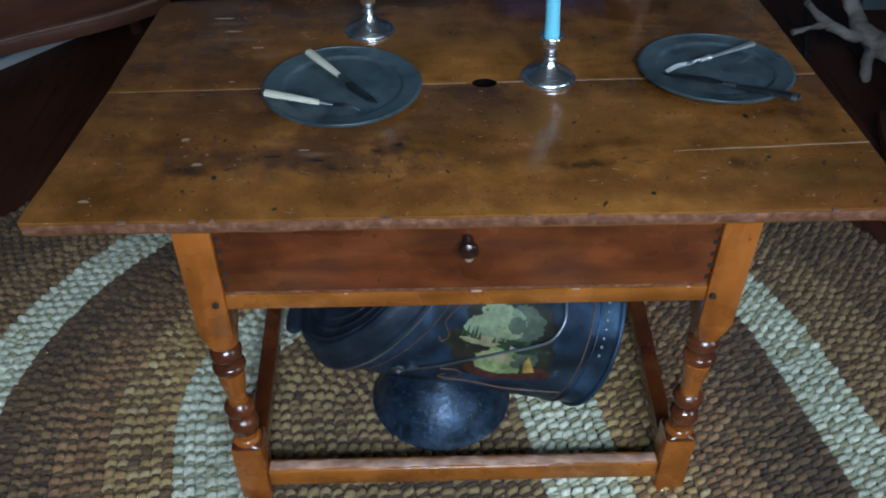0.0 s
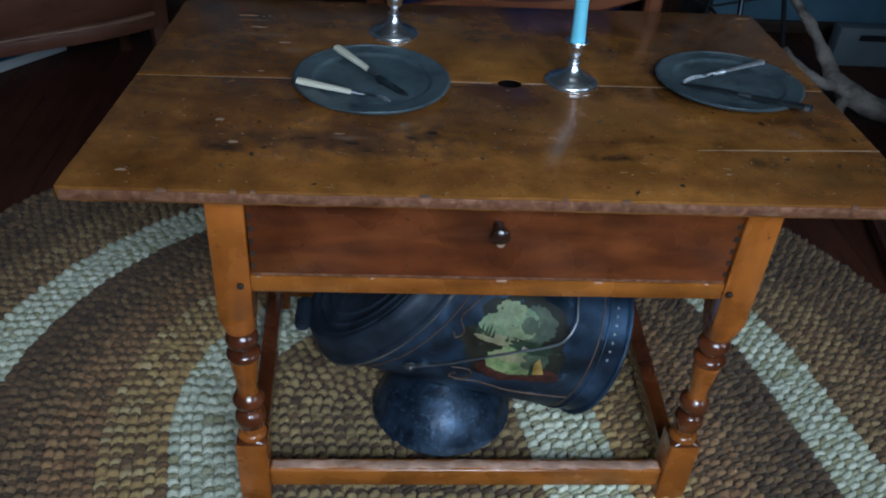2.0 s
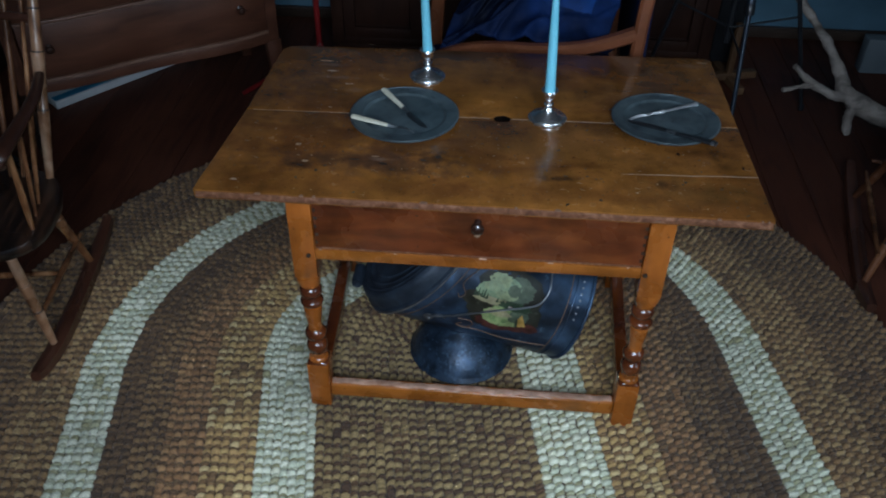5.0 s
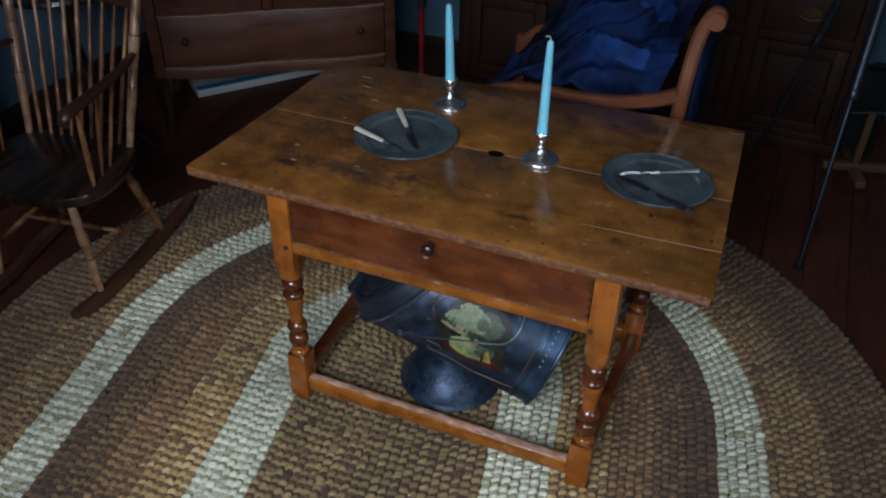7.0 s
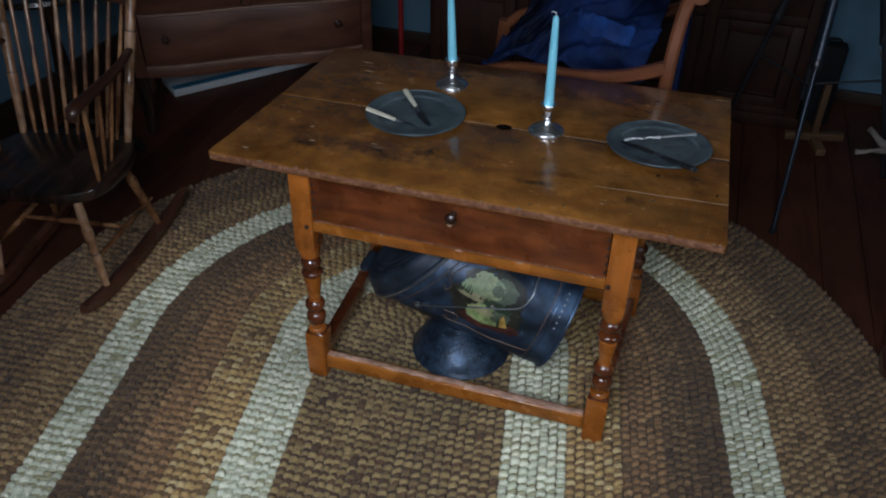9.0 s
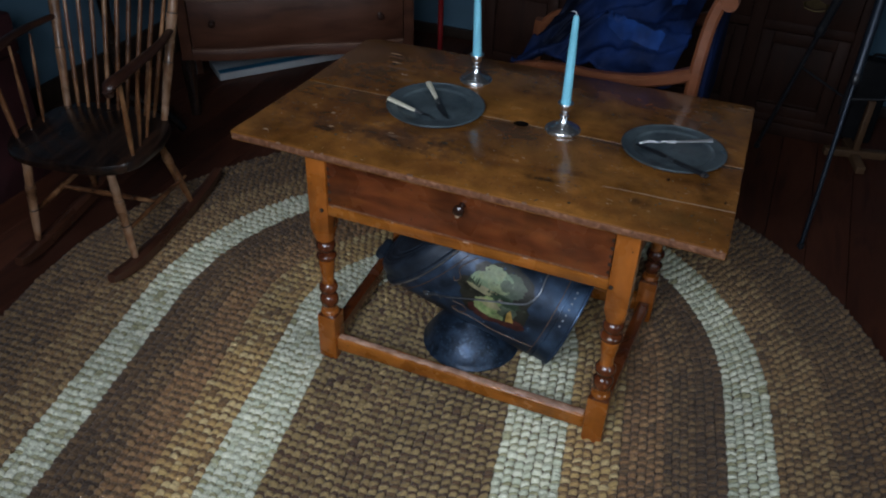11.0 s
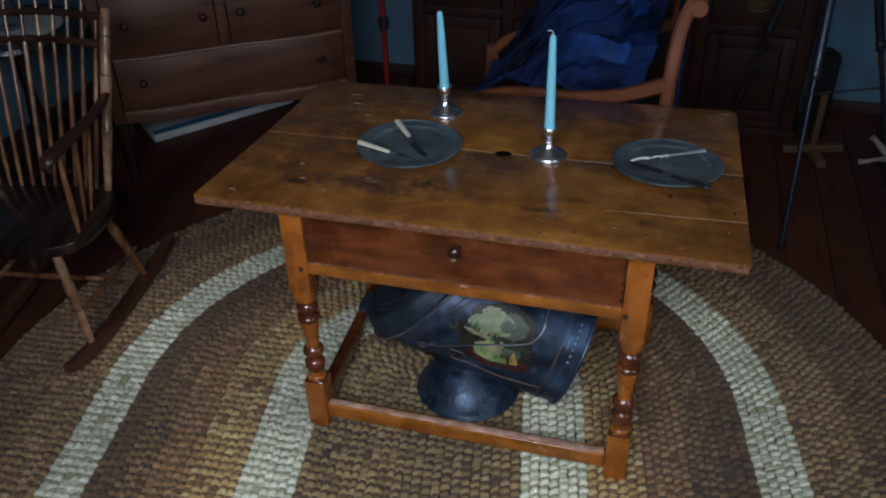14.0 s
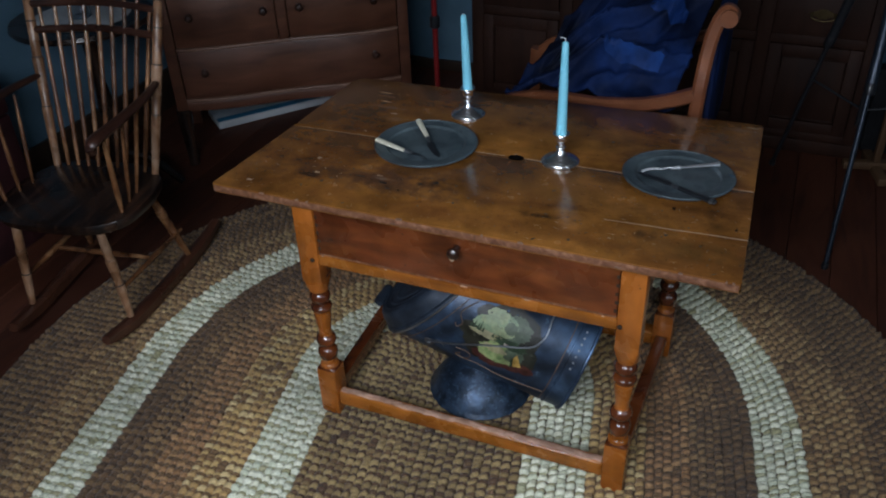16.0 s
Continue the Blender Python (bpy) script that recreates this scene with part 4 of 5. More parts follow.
P_CREAM = old_paint("horizon_paint", [(0.223, 0.209, 0.102), (0.349, 0.302, 0.187)], 50)
P_RED = old_paint("oxblood_paint", [(0.04, 0.013, 0.012), (0.09, 0.028, 0.02)], 60)
P_GOLD = old_paint("gable_paint", [(0.272, 0.153, 0.03), (0.425, 0.272, 0.076)], 60)
P_TREE = old_paint("fir_paint", [(0.012, 0.022, 0.014), (0.035, 0.06, 0.028)], 60)
P_ROOF = old_paint("cottage_paint", [(0.306, 0.225, 0.178), (0.436, 0.375, 0.34)], 60)


def on_barrel(s_, up, lift):
    """A place on the front of the barrel: s_ along it, up metres above the side's middle line."""
    return on_hod(s_ + 0.008, math.degrees(math.asin(max(-1, min(1, up / HR)))), lift)


def dab(name, shape, material, parent, lift, label=""):
    """A patch of paint: shape gives its edge (along, up) for a turn from 0 to 1, about the first value's centre."""
    (cs, cu), edge = shape
    bm = bmesh.new()
    mid = bm.verts.new(on_barrel(cs, cu, lift))
    last = None
    for ring in range(1, 5):
        f = ring / 4
        now = [bm.verts.new(on_barrel(cs + (es - cs) * f, cu + (eu - cu) * f, lift)) for es, eu in edge]
        n = len(now)
        for k in range(n):
            if last:
                bm.faces.new((last[k], last[(k + 1) % n], now[(k + 1) % n], now[k]))
            else:
                bm.faces.new((mid, now[(k + 1) % n], now[k]))
        last = now
    return part(name, bm, material, parent, label)


def blot(cs, cu, rs, ru, lobes, seed, depth=0.13):
    """A scalloped oval."""
    rng = random.Random(seed)
    edge = []
    for k in range(44):
        t = 2 * math.pi * k / 44
        q = 1 + depth * abs(math.sin(lobes * t / 2 + seed)) + rng.uniform(-0.11, 0.11)
        edge.append((cs + rs * q * math.cos(t), cu + ru * q * math.sin(t)))
    return (cs, cu), edge


def facet(*corners):
    """A straight-edged patch."""
    n = len(corners)
    edge = []
    for k in range(n):
        (a0, b0), (a1, b1) = corners[k], corners[(k + 1) % n]
        edge += [(a0 + (a1 - a0) * j / 4, b0 + (b1 - b0) * j / 4) for j in range(4)]
    return (sum(c[0] for c in corners) / n, sum(c[1] for c in corners) / n), edge


scene_paint = dab("painted_landscape", blot(0.19, 0.045, 0.088, 0.068, 7, 2, 0.1), P_HAZE, hod, 0.0006, "faded painted landscape with pale sky, meadow, firs and gable")
for shape in (blot(0.222, -0.008, 0.022, 0.014, 5, 1), blot(0.195, -0.018, 0.03, 0.013, 6, 4), blot(0.118, -0.001, 0.024, 0.012, 5, 3), blot(0.15, -0.012, 0.024, 0.009, 5, 8)):
    dab("border", shape, P_RED, scene_paint, 0.0009, "scalloped dull red border")
dab("dusky_sky", blot(0.17, 0.08, 0.034, 0.024, 7, 5), P_DIM, scene_paint, 0.0012, "darker clouded sky")
for cs, cu, rs, ru, seed, tint in ((0.232, 0.068, 0.034, 0.017, 6, P_SKY), (0.205, 0.083, 0.033, 0.017, 9, P_SKY), (0.222, 0.09, 0.024, 0.013, 11, P_DAWN), (0.24, 0.076, 0.016, 0.008, 13, P_DAWN), (0.198, 0.066, 0.026, 0.009, 14, P_DAWN), (0.183, 0.078, 0.014, 0.011, 15, P_DIM)):
    dab("sky", blot(cs, cu, rs, ru, 7, seed, 0.18), tint, scene_paint, 0.0013 + 0.00004 * (seed - 6), "brushed pale sky")
dab("meadow", blot(0.19, 0.014, 0.044, 0.026, 7, 7), P_FIELD, scene_paint, 0.0015, "yellow-green meadow")
dab("horizon", blot(0.226, 0.047, 0.04, 0.0075, 3, 2), P_CREAM, scene_paint, 0.0018, "cream band of far fields")
dab("thicket", blot(0.151, 0.026, 0.02, 0.022, 9, 4, 0.25), P_DIM, scene_paint, 0.0017, "olive thicket beside the meadow")
dab("lit_field", blot(0.2, 0.022, 0.026, 0.008, 5, 9, 0.3), P_CREAM, scene_paint, 0.0017, "sunlit cream field")
dab("near_field", blot(0.185, 0.002, 0.03, 0.006, 6, 12, 0.3), P_FIELD, scene_paint, 0.0018, "streaked near meadow")
dab("hedge", blot(0.168, 0.046, 0.034, 0.009, 9, 3, 0.3), P_TREE, scene_paint, 0.0021, "dark line of trees")
for k, (fs, fh) in enumerate(((0.271, 0.013), (0.2635, 0.019), (0.255, 0.016), (0.249, 0.021), (0.2415, 0.012), (0.215, 0.007), (0.2, 0.009))):
    dab("fir", facet((fs + 0.0035, 0.05 - 0.0006 * k), (fs, 0.05 + fh), (fs - 0.0035, 0.05 - 0.0006 * k)), P_TREE, scene_paint, 0.0022, "small pointed dark fir")
dab("gable", facet((0.1445, 0.033), (0.154, 0.012), (0.148, -0.004), (0.124, 0.004)), P_GOLD, scene_paint, 0.0022, "yellow gable of a house")
dab("gable_wall", facet((0.155, 0.014), (0.15, 0.02), (0.143, -0.003), (0.149, -0.006)), P_TREE, scene_paint, 0.0025, "shaded wall under the gable")
dab("cottage", facet((0.184, 0.0405), (0.184, 0.0465), (0.173, 0.045), (0.173, 0.039)), P_ROOF, scene_paint, 0.0025, "tiny pale cottage")
for pts in ([(0.285, 42), (0.305, 32), (0.312, 25), (0.3, 18), (0.309, 13), (0.316, 16)], [(0.29, -10), (0.262, -9), (0.25, -14), (0.262, -21), (0.285, -20), (0.276, -15)], [(0.06, -16), (0.11, -20), (0.17, -23), (0.23, -20), (0.27, -23)]):
    part("scroll", sweep([on_hod(s_, a, 0.0008) for s_, a in pts], 0.0016, 6), GOLDLINE, body, "faded gilt scrollwork")

# ---- on the table: plates, cutlery, candlesticks ----
PLATE = [(0.0, 0.0012), (0.084, 0.0012), (0.088, 0.0), (0.092, 0.001), (0.1, 0.0045), (0.122, 0.0062), (0.125, 0.0072), (0.1258, 0.0086), (0.1245, 0.0096), (0.121, 0.0096), (0.1195, 0.009), (0.099, 0.0079), (0.0962, 0.0074), (0.0945, 0.006), (0.0925, 0.0036), (0.089, 0.0027), (0.08, 0.0024), (0.0, 0.0024)]


def plate(px, py, label, size=1.0, tip=0.0):
    """tip: degrees by which its bent foot lifts the front."""
    t = thing("pewter_plate", pose(px, py, TZ + 0.0005 + 0.088 * size * math.sin(radians(tip)), -tip) @ Matrix.Diagonal((size, size, 1, 1)), label, "plate", "plates on the table")
    part("dish", lathe([(max(r, 0.0004), z) for r, z in PLATE], 56), PEWTER, t)
    loop = [(0.1215 * math.cos(k * math.pi / 24), 0.1215 * math.sin(k * math.pi / 24), 0.0091) for k in range(49)]
    part("rim_bead", sweep(loop, 0.0012, 6, straight=True), PEWTER, t)
    return t


plate(0.382, 0.313, "dull dark pewter plate with an ivory-handled fork and knife", 0.96)
right_plate = plate(0.955, 0.343, "dull dark pewter plate with a nicked bright patch on its rim", 0.94, 2.2)
part("bright_patch", slab([(0.105, 0.036), (0.118, 0.03), (0.121, 0.016), (0.114, 0.02), (0.107, 0.028)], 0.0085, 0.0098, 0), SILVER, right_plate, "rubbed bright spot on the rim", smooth=False)


def cutlery(kind, label, a, b, handle_len, handle_mat, metal, za, zb):
    """A knife or fork lying from the butt of its handle (a) to its tip (b)."""
    a3, b3 = Vector((a[0], a[1], za)), Vector((b[0], b[1], zb))
    d = (b3 - a3)
    length = d.length
    xdir = d.normalized()
    zdir = (Vector((0, 0, 1)) - xdir * xdir.z).normalized()
    ydir = zdir.cross(xdir)
    m = Matrix((xdir, ydir, zdir)).transposed().to_4x4()
    m.translation = a3
    t = thing(kind, m, label, kind, "cutlery on the plates")
    part("handle", sweep([(0, 0, 0), (handle_len * 0.15, 0, 0), (handle_len * 0.6, 0, 0), (handle_len, 0, 0)], [0.0062, 0.0068, 0.0058, 0.0045] if handle_mat is not SATIN else [0.0062, 0.005, 0.0036, 0.0028], 12, flat=0.62, square=True), handle_mat, t)
    part("bolster", sweep([(handle_len, 0, 0), (handle_len + 0.008, 0, 0), (handle_len + 0.02, 0, 0)], [0.0052, 0.0042, 0.003], 10), SATIN if metal is SATIN else STEEL, t)
    if handle_mat is DARKSTEEL:
        part("butt_cap", sweep([(-0.001, 0, 0), (0.004, 0, 0), (0.011, 0, 0)], [0.004, 0.0068, 0.0072], 12, flat=0.66, square=True), STEEL, t, "bright metal butt cap")
    if kind == "knife":
        out = [(handle_len + 0.018, -0.004), (handle_len + 0.03, -0.0095), (length * 0.7, -0.0105), (length * 0.92, -0.006), (length, 0.003), (length * 0.92, 0.0065), (handle_len + 0.03, 0.0055), (handle_len + 0.018, 0.003)]
        part("blade", slab(out, -0.0008, 0.0008, 0.0003), metal, t)
    else:
        neck = length - 0.05
        part("neck", sweep([(handle_len + 0.018, 0, 0), (neck - 0.01, 0, 0.002), (neck, 0, 0.001)], [0.0026, 0.0019, 0.0026], 8), metal, t)
        part("shoulders", slab([(neck - 0.006, -0.0018), (neck + 0.004, -0.0036), (neck + 0.01, -0.0042), (neck + 0.01, 0.0042), (neck + 0.004, 0.0036), (neck - 0.006, 0.0018)], 0, 0.0014, 0.0004), metal, t)
        for y in (-0.0036, 0.0, 0.0036):
            part("tine", sweep([(neck + 0.009, y, 0.001), (neck + 0.03, y, 0.003), (length, y * 0.9, -0.001)], [0.0008, 0.0007, 0.0004], 6), metal, t)
    return t


cutlery("fork", "old steel fork with a cream ivory handle on the plate", (0.271, 0.280), (0.411, 0.244), 0.085, IVORY, DARKSTEEL, TZ + 0.0155, TZ + 0.0055)
cutlery("knife", "old steel knife with a cream ivory handle on the plate", (0.323, 0.404), (0.435, 0.259), 0.09, IVORY, DARKSTEEL, TZ + 0.0155, TZ + 0.006)
cutlery("fork", "polished silver fork lying across the plate", (1.031, 0.407), (0.878, 0.336), 0.085, SATIN, SATIN, TZ + 0.0165, TZ + 0.0095)
cutlery("knife", "dark steel knife with a pewter-grey handle across the plate", (1.044, 0.228), (0.872, 0.33), 0.09, DARKSTEEL, DARKSTEEL, TZ + 0.0235, TZ + 0.0095)
STICK = [(0.0, 0.0), (0.0415, 0.0), (0.0425, 0.001), (0.0425, 0.0032), (0.041, 0.0045), (0.0395, 0.0048), (0.0385, 0.007), (0.035, 0.0092), (0.0285, 0.0108), (0.027, 0.0122), (0.0215, 0.0145), (0.0155, 0.0185), (0.0115, 0.0235), (0.0085, 0.0295), (0.0075, 0.0335),
         (0.0098, 0.0352), (0.0108, 0.0372), (0.0098, 0.0392), (0.0072, 0.041), (0.0068, 0.0445), (0.0085, 0.0485), (0.0118, 0.0515), (0.0132, 0.0555), (0.0136, 0.063), (0.015, 0.0665), (0.0182, 0.0685), (0.0186, 0.0705), (0.0178, 0.072), (0.0122, 0.0722), (0.0115, 0.068), (0.0, 0.067)]


def candlestick(px, py, label):
    t = thing("candlestick", pose(px, py, TZ + 0.0003), label, "candlestick", "candlesticks on the table")
    part("stick", lathe([(max(r, 0.0004), z) for r, z in STICK], 40), SILVER, t)


def candle(px, py, lean, height, label, wick):
    base = Vector((px, py, TZ + 0.07))
    tip = base + Vector((lean[0], lean[1], height))
    m, length = between(base, tip)
    t = thing("candle", m, label, "candle", "blue candles")
    part("wax", lathe([(0.0112, 0), (0.0115, 0.004), (0.0108, 0.03), (0.0095, length * 0.6), (0.0075, length * 0.93), (0.0066, length * 0.985), (0.004, length)], 24), WAX, t)
    part("wick", sweep(wick(length), [0.0014, 0.0012, 0.0009], 6), LACE, t, "pale unburnt wick")


candlestick(0.697, 0.337, "polished silver candlestick holding a blue taper")
candlestick(0.415, 0.502, "small polished silver candlestick near the rear edge")
candle(0.697, 0.337, (-0.005, 0.02), 0.201, "tall pale-blue taper candle leaning back a little", lambda n: [(0, 0, n - 0.002), (0.001, 0, n + 0.006), (0.007, 0.001, n + 0.009), (0.012, 0.001, n + 0.008)])
candle(0.415, 0.502, (-0.009, 0.004), 0.182, "tall pale-blue taper candle with a rounded tip", lambda n: [(0, 0, n - 0.003), (0, 0, n), (0, 0, n + 0.003)])

# ---- rocking chairs ----
BAMBOO = [(0.0, 0.0), (0.0085, 0.0), (0.0105, 0.2), (0.0125, 0.36), (0.0128, 0.375), (0.0108, 0.385), (0.0122, 0.5), (0.0138, 0.64), (0.0142, 0.655), (0.0115, 0.665), (0.012, 0.8), (0.0105, 0.99), (0.007, 1.0)]
ROD = [(0.0045, 0.0), (0.0068, 0.25), (0.0072, 0.45), (0.0056, 0.75), (0.0048, 1.0)]


def rocking_chair(m, label, bare, splay=0.0):
    """splay: how much further out than upright the feet stand."""
    t = thing("rocking_chair", m, label, "rocking chair", "Windsor rocking chairs")
    seat_z = 0.385
    out = []
    for k in range(48):
        a = 2 * math.pi * k / 48
        c, s = math.cos(a), math.sin(a)
        q = (abs(c) ** 3.2 + abs(s) ** 3.2) ** (-1 / 3.2)
        out.append((c * q * (0.222 if s < 0.2 else 0.222 - 0.02 * s), 0.018 + s * q * 0.187))
    part("seat", slab(out, seat_z - 0.036, seat_z, 0.013), CHAIR_DARK, t, "dark painted plank seat, worn glossy")
    post = {}
    for sx in (-1, 1):
        a, b = Vector((sx * 0.165, 0.145, seat_z - 0.02)), Vector((sx * 0.213, 0.296, 0.862))
        post[sx] = (a, b)
        bp = part("back_post", stick(a, b, [(r * 1.18, f) for r, f in BAMBOO[1:]], 14), BARELEG, t, "bamboo-turned back post, worn pale")
        for f, r in ((0.38, 0.0143), (0.66, 0.0157), (0.86, 0.0143)):
            part("node_ring", stick(a.lerp(b, f - 0.004), a.lerp(b, f + 0.004), [(r, 0), (r + 0.0006, 0.5), (r, 1)], 14), DARK, bp, "dark ring scored round the post")

    def on_post(sx, z):
        a, b = post[sx]
        return a.lerp(b, (z - a.z) / (b.z - a.z))

    for z, r in ((0.838, 0.0095), (0.768, 0.0105)):
        p, q = on_post(-1, z), on_post(1, z)
        mid = (p + q) / 2 + Vector((0, 0.03, 0.004))
        part("back_rail", sweep([p, p.lerp(mid, 0.55) + Vector((0, 0.008, 0)), mid, q.lerp(mid, 0.55) + Vector((0, 0.008, 0)), q], r, 10, flat=1.1), CHAIR_RED, t, "slim dark horizontal back rail")
    rods = 7 if splay else 9
    half = rods // 2
    for k in range(rods):
        f = (k - half) / (half + 0.7)
        foot = Vector((f * 0.152, 0.165 - 0.015 * abs(f), seat_z - 0.01))
        mid = (on_post(-1, 0.838) + on_post(1, 0.838)) / 2
        high = Vector((f * 0.212, mid.y + 0.03 * (1 - f * f), 0.838))
        top = 1.0 if abs(k - half) > half - 1 else 1.52
        tip = foot.lerp(high, top if top > 1 else 1.0)
        part("spindle", stick(foot, tip, [(0.0052, 0.0), (0.0072, 0.2), (0.0074, 0.35), (0.006, 0.62), (0.005, 1.0)], 10), CHAIR_RED if splay else SPINDLE, t, "slender worn wooden spindle")
        if k == half:
            comb = tip.copy()
    part("comb", sweep([(-0.17, comb.y - 0.02, comb.z - 0.008), (-0.08, comb.y, comb.z), (0.08, comb.y, comb.z), (0.17, comb.y - 0.02, comb.z - 0.008)], 0.02, 10, flat=1.6), CHAIR_RED, t, "curved comb rail on the raised spindles")
    for sx in (-1, 1):
        b = on_post(sx, 0.645)
        tip = Vector((sx * 0.205, -0.12, 0.632))
        path = [b, b.lerp(tip, 0.35) + Vector((sx * 0.018, 0, 0.004)), b.lerp(tip, 0.75) + Vector((sx * 0.012, 0, 0.004)), tip, tip + Vector((-sx * 0.004, -0.018, -0.012)), tip + Vector((-sx * 0.006, -0.012, -0.032))]
        part("arm", sweep(path, [0.011, 0.015, 0.018, 0.021, 0.017, 0.012], 12, flat=0.72), CHAIR_RED, t, "dark shaped arm with a rolled end")
        for f, r in ((0.9, 1.35), (0.62, 1.0), (0.36, 0.95)):
            low = Vector((sx * (0.16 + 0.03 * f), 0.1 - 0.19 * f, seat_z - 0.01))
            part("arm_spindle", stick(low, b.lerp(tip, f) + Vector((0, 0, -0.006)), [(rr * r * 0.9, ff) for rr, ff in ROD], 10), SPINDLE, t, "worn arm support")
    foot = {}
    for sx in (-1, 1):
        for front in (True, False):
            a = Vector((sx * 0.135, -0.12 if front else 0.12, seat_z - 0.03))
            b = Vector((sx * (0.4 * splay + (0.166 if front else 0.178)), -0.135 - splay if front else 0.2, 0.062 if front else 0.058))
            foot[sx, front] = b
            lg = part("leg", stick(a, b, [(r * 1.12, f) for r, f in reversed([(rr, 1 - ff) for rr, ff in BAMBOO[1:]])], 14), bare if front or splay else SPINDLE, t, "bamboo-turned leg, finish worn off in front" if front else "bamboo-turned leg")
            if front:
                for f in (0.345, 0.625):
                    part("node_ring", stick(a.lerp(b, f - 0.006), a.lerp(b, f + 0.006), [(0.0146, 0), (0.0152, 0.5), (0.0146, 1)], 14), DARK, lg, "dark ring scored round the leg")
        path = [(sx * 0.153, -0.25, 0.06), (sx * 0.157, -0.21, 0.05), (sx * 0.166, -0.12, 0.038), (sx * 0.175, 0.05, 0.036), (sx * 0.18, 0.2, 0.04), (sx * 0.186, 0.31, 0.052), (sx * 0.19, 0.385, 0.07)]
        path = [(px + sx * 0.4 * splay, py - (splay if py < 0 else 0), pz) for px, py, pz in path]
        part("rocker", sweep(path, [0.013, 0.017, 0.02, 0.02, 0.02, 0.017, 0.013], 10, flat=1.0, square=True), ROCKER, t, "dark curved rocker")
    mids = []
    for sx in (-1, 1):
        a, b = foot[sx, True] + Vector((-sx * 0.006, 0, 0.095)), foot[sx, False] + Vector((-sx * 0.006, 0, 0.095))
        mids.append(a.lerp(b, 0.5))
        part("stretcher", stick(a, b, [(0.006, 0), (0.0095, 0.5), (0.006, 1)], 10), SPINDLE, t)
    if splay:
        for front, rise in ((True, 0.13), (False, 0.14)):
            a, b = foot[-1, front] + Vector((0.008, 0, rise)), foot[1, front] + Vector((-0.008, 0, rise))
            if front:
                a, b = a + Vector((0.01, 0.026, 0)), b + Vector((-0.01, 0.026, 0))
            part("stretcher", stick(a, b, [(0.006, 0), (0.0095, 0.5), (0.006, 1)], 10), bare, t)
    else:
        part("stretcher", stick(mids[0], mids[1], [(0.006, 0), (0.0095, 0.5), (0.006, 1)], 10), SPINDLE, t)
    return t


rocking_chair(pose(-0.708, 0.25, 0.005, 0, 0, 9), "dark spindle-back Windsor rocking chair with worn pale front legs", BARELEG)
rocking_chair(pose(1.913, 0.77, 0.002, 0, 0, -14), "spindle-back Windsor rocking chair in dark shade beside driftwood", SHADELEG, 0.1)

# ---- dresser across the corner ----
dresser = thing("dresser", pose(-1.01, 1.076, 0.0837, 0, 0, 33.9) @ Matrix.Diagonal((0.945, 0.945, 0.945, 1)), "brown oak dresser with serpentine drawer fronts and turned knobs", "dresser")
DW, DD = 0.972, 0.46


def bow(px):
    """The serpentine sweep of the drawer fronts."""
    return -0.028 * math.sin(math.pi * px / DW) - 0.012 * math.sin(3 * math.pi * px / DW)


def bowed(x0, x1, z0, z1, depth, off=0.0, n=24, bevel=0.004):
    """A board with the serpentine front, proud by off."""
    line = [(x0 + (x1 - x0) * i / n, bow(x0 + (x1 - x0) * i / n) - off) for i in range(n + 1)]
    return slab(line + [(px, depth) for px in (x1, x0)], z0, z1, bevel)


part("body", box(0.03, DW - 0.03, 0.05, DD, 0.16, 0.96, 0.003), OAK, dresser)
for sx in (0.0, DW - 0.045):
    part("stile", box(sx, sx + 0.045, 0.0, 0.05, 0.15, 0.96, 0.006), OAK, dresser)
    part("leg", sweep([(sx + 0.022, 0.025, 0.16), (sx + 0.022, 0.02, 0.11), (sx + 0.022, 0.012, 0.0), (sx + 0.022, 0.008, -0.0865)], [0.03, 0.029, 0.022, 0.019], 10, square=True, up=(0, 1, 0)), OAK if sx else CHAIR_DARK, dresser, "worn oak leg" if sx else "short dark shaped leg")
    part("leg", box(sx + 0.002, sx + 0.042, DD - 0.045, DD - 0.003, -0.088, 0.16, 0.004), OAK, dresser)
part("apron", bowed(0.046, DW - 0.046, 0.162, 0.202, 0.05, 0.002), OAK, dresser, "serpentine oak apron")
for z in (0.204, 0.416, 0.66):
    part("moulding", bowed(0.046, DW - 0.046, z, z + 0.011, 0.05, 0.009), OAK_EDGE, dresser, "rounded pale-edged drawer moulding")


def dresser_drawer(x0, x1, z0, z1, knobs):
    d = part("drawer", bowed(x0, x1, z0, z1, 0.05, 0.003), OAK, dresser, "closed oak drawer with a curved front")
    for kx, kz in knobs:
        part("knob", lathe([(0.014, 0), (0.013, 0.004), (0.0065, 0.008), (0.0065, 0.013), (0.0125, 0.018), (0.0145, 0.024), (0.011, 0.03), (0.003, 0.032)], 16, pose(kx, bow(kx) - 0.002, kz, 90)), CHAIR_RED, d, "dark turned wooden knob")


dresser_drawer(0.05, DW - 0.05, 0.217, 0.414, ((0.14, 0.3285), (0.823, 0.3285)))
dresser_drawer(0.05, 0.445, 0.429, 0.658, ((0.4, 0.55), (0.12, 0.55)))
dresser_drawer(0.493, DW - 0.05, 0.429, 0.658, ((0.54, 0.55), (0.83, 0.55)))
part("divider", box(0.449, 0.489, -0.03, 0.05, 0.428, 0.659, 0.004), OAK, dresser, "upright between the small drawers")
dresser_drawer(0.05, DW - 0.05, 0.673, 0.93, ((0.132, 0.81), (0.838, 0.81)))
part("top", bowed(-0.02, DW + 0.02, 0.962, 0.99, DD + 0.01, 0.03), OAK, dresser, "oak dresser top")

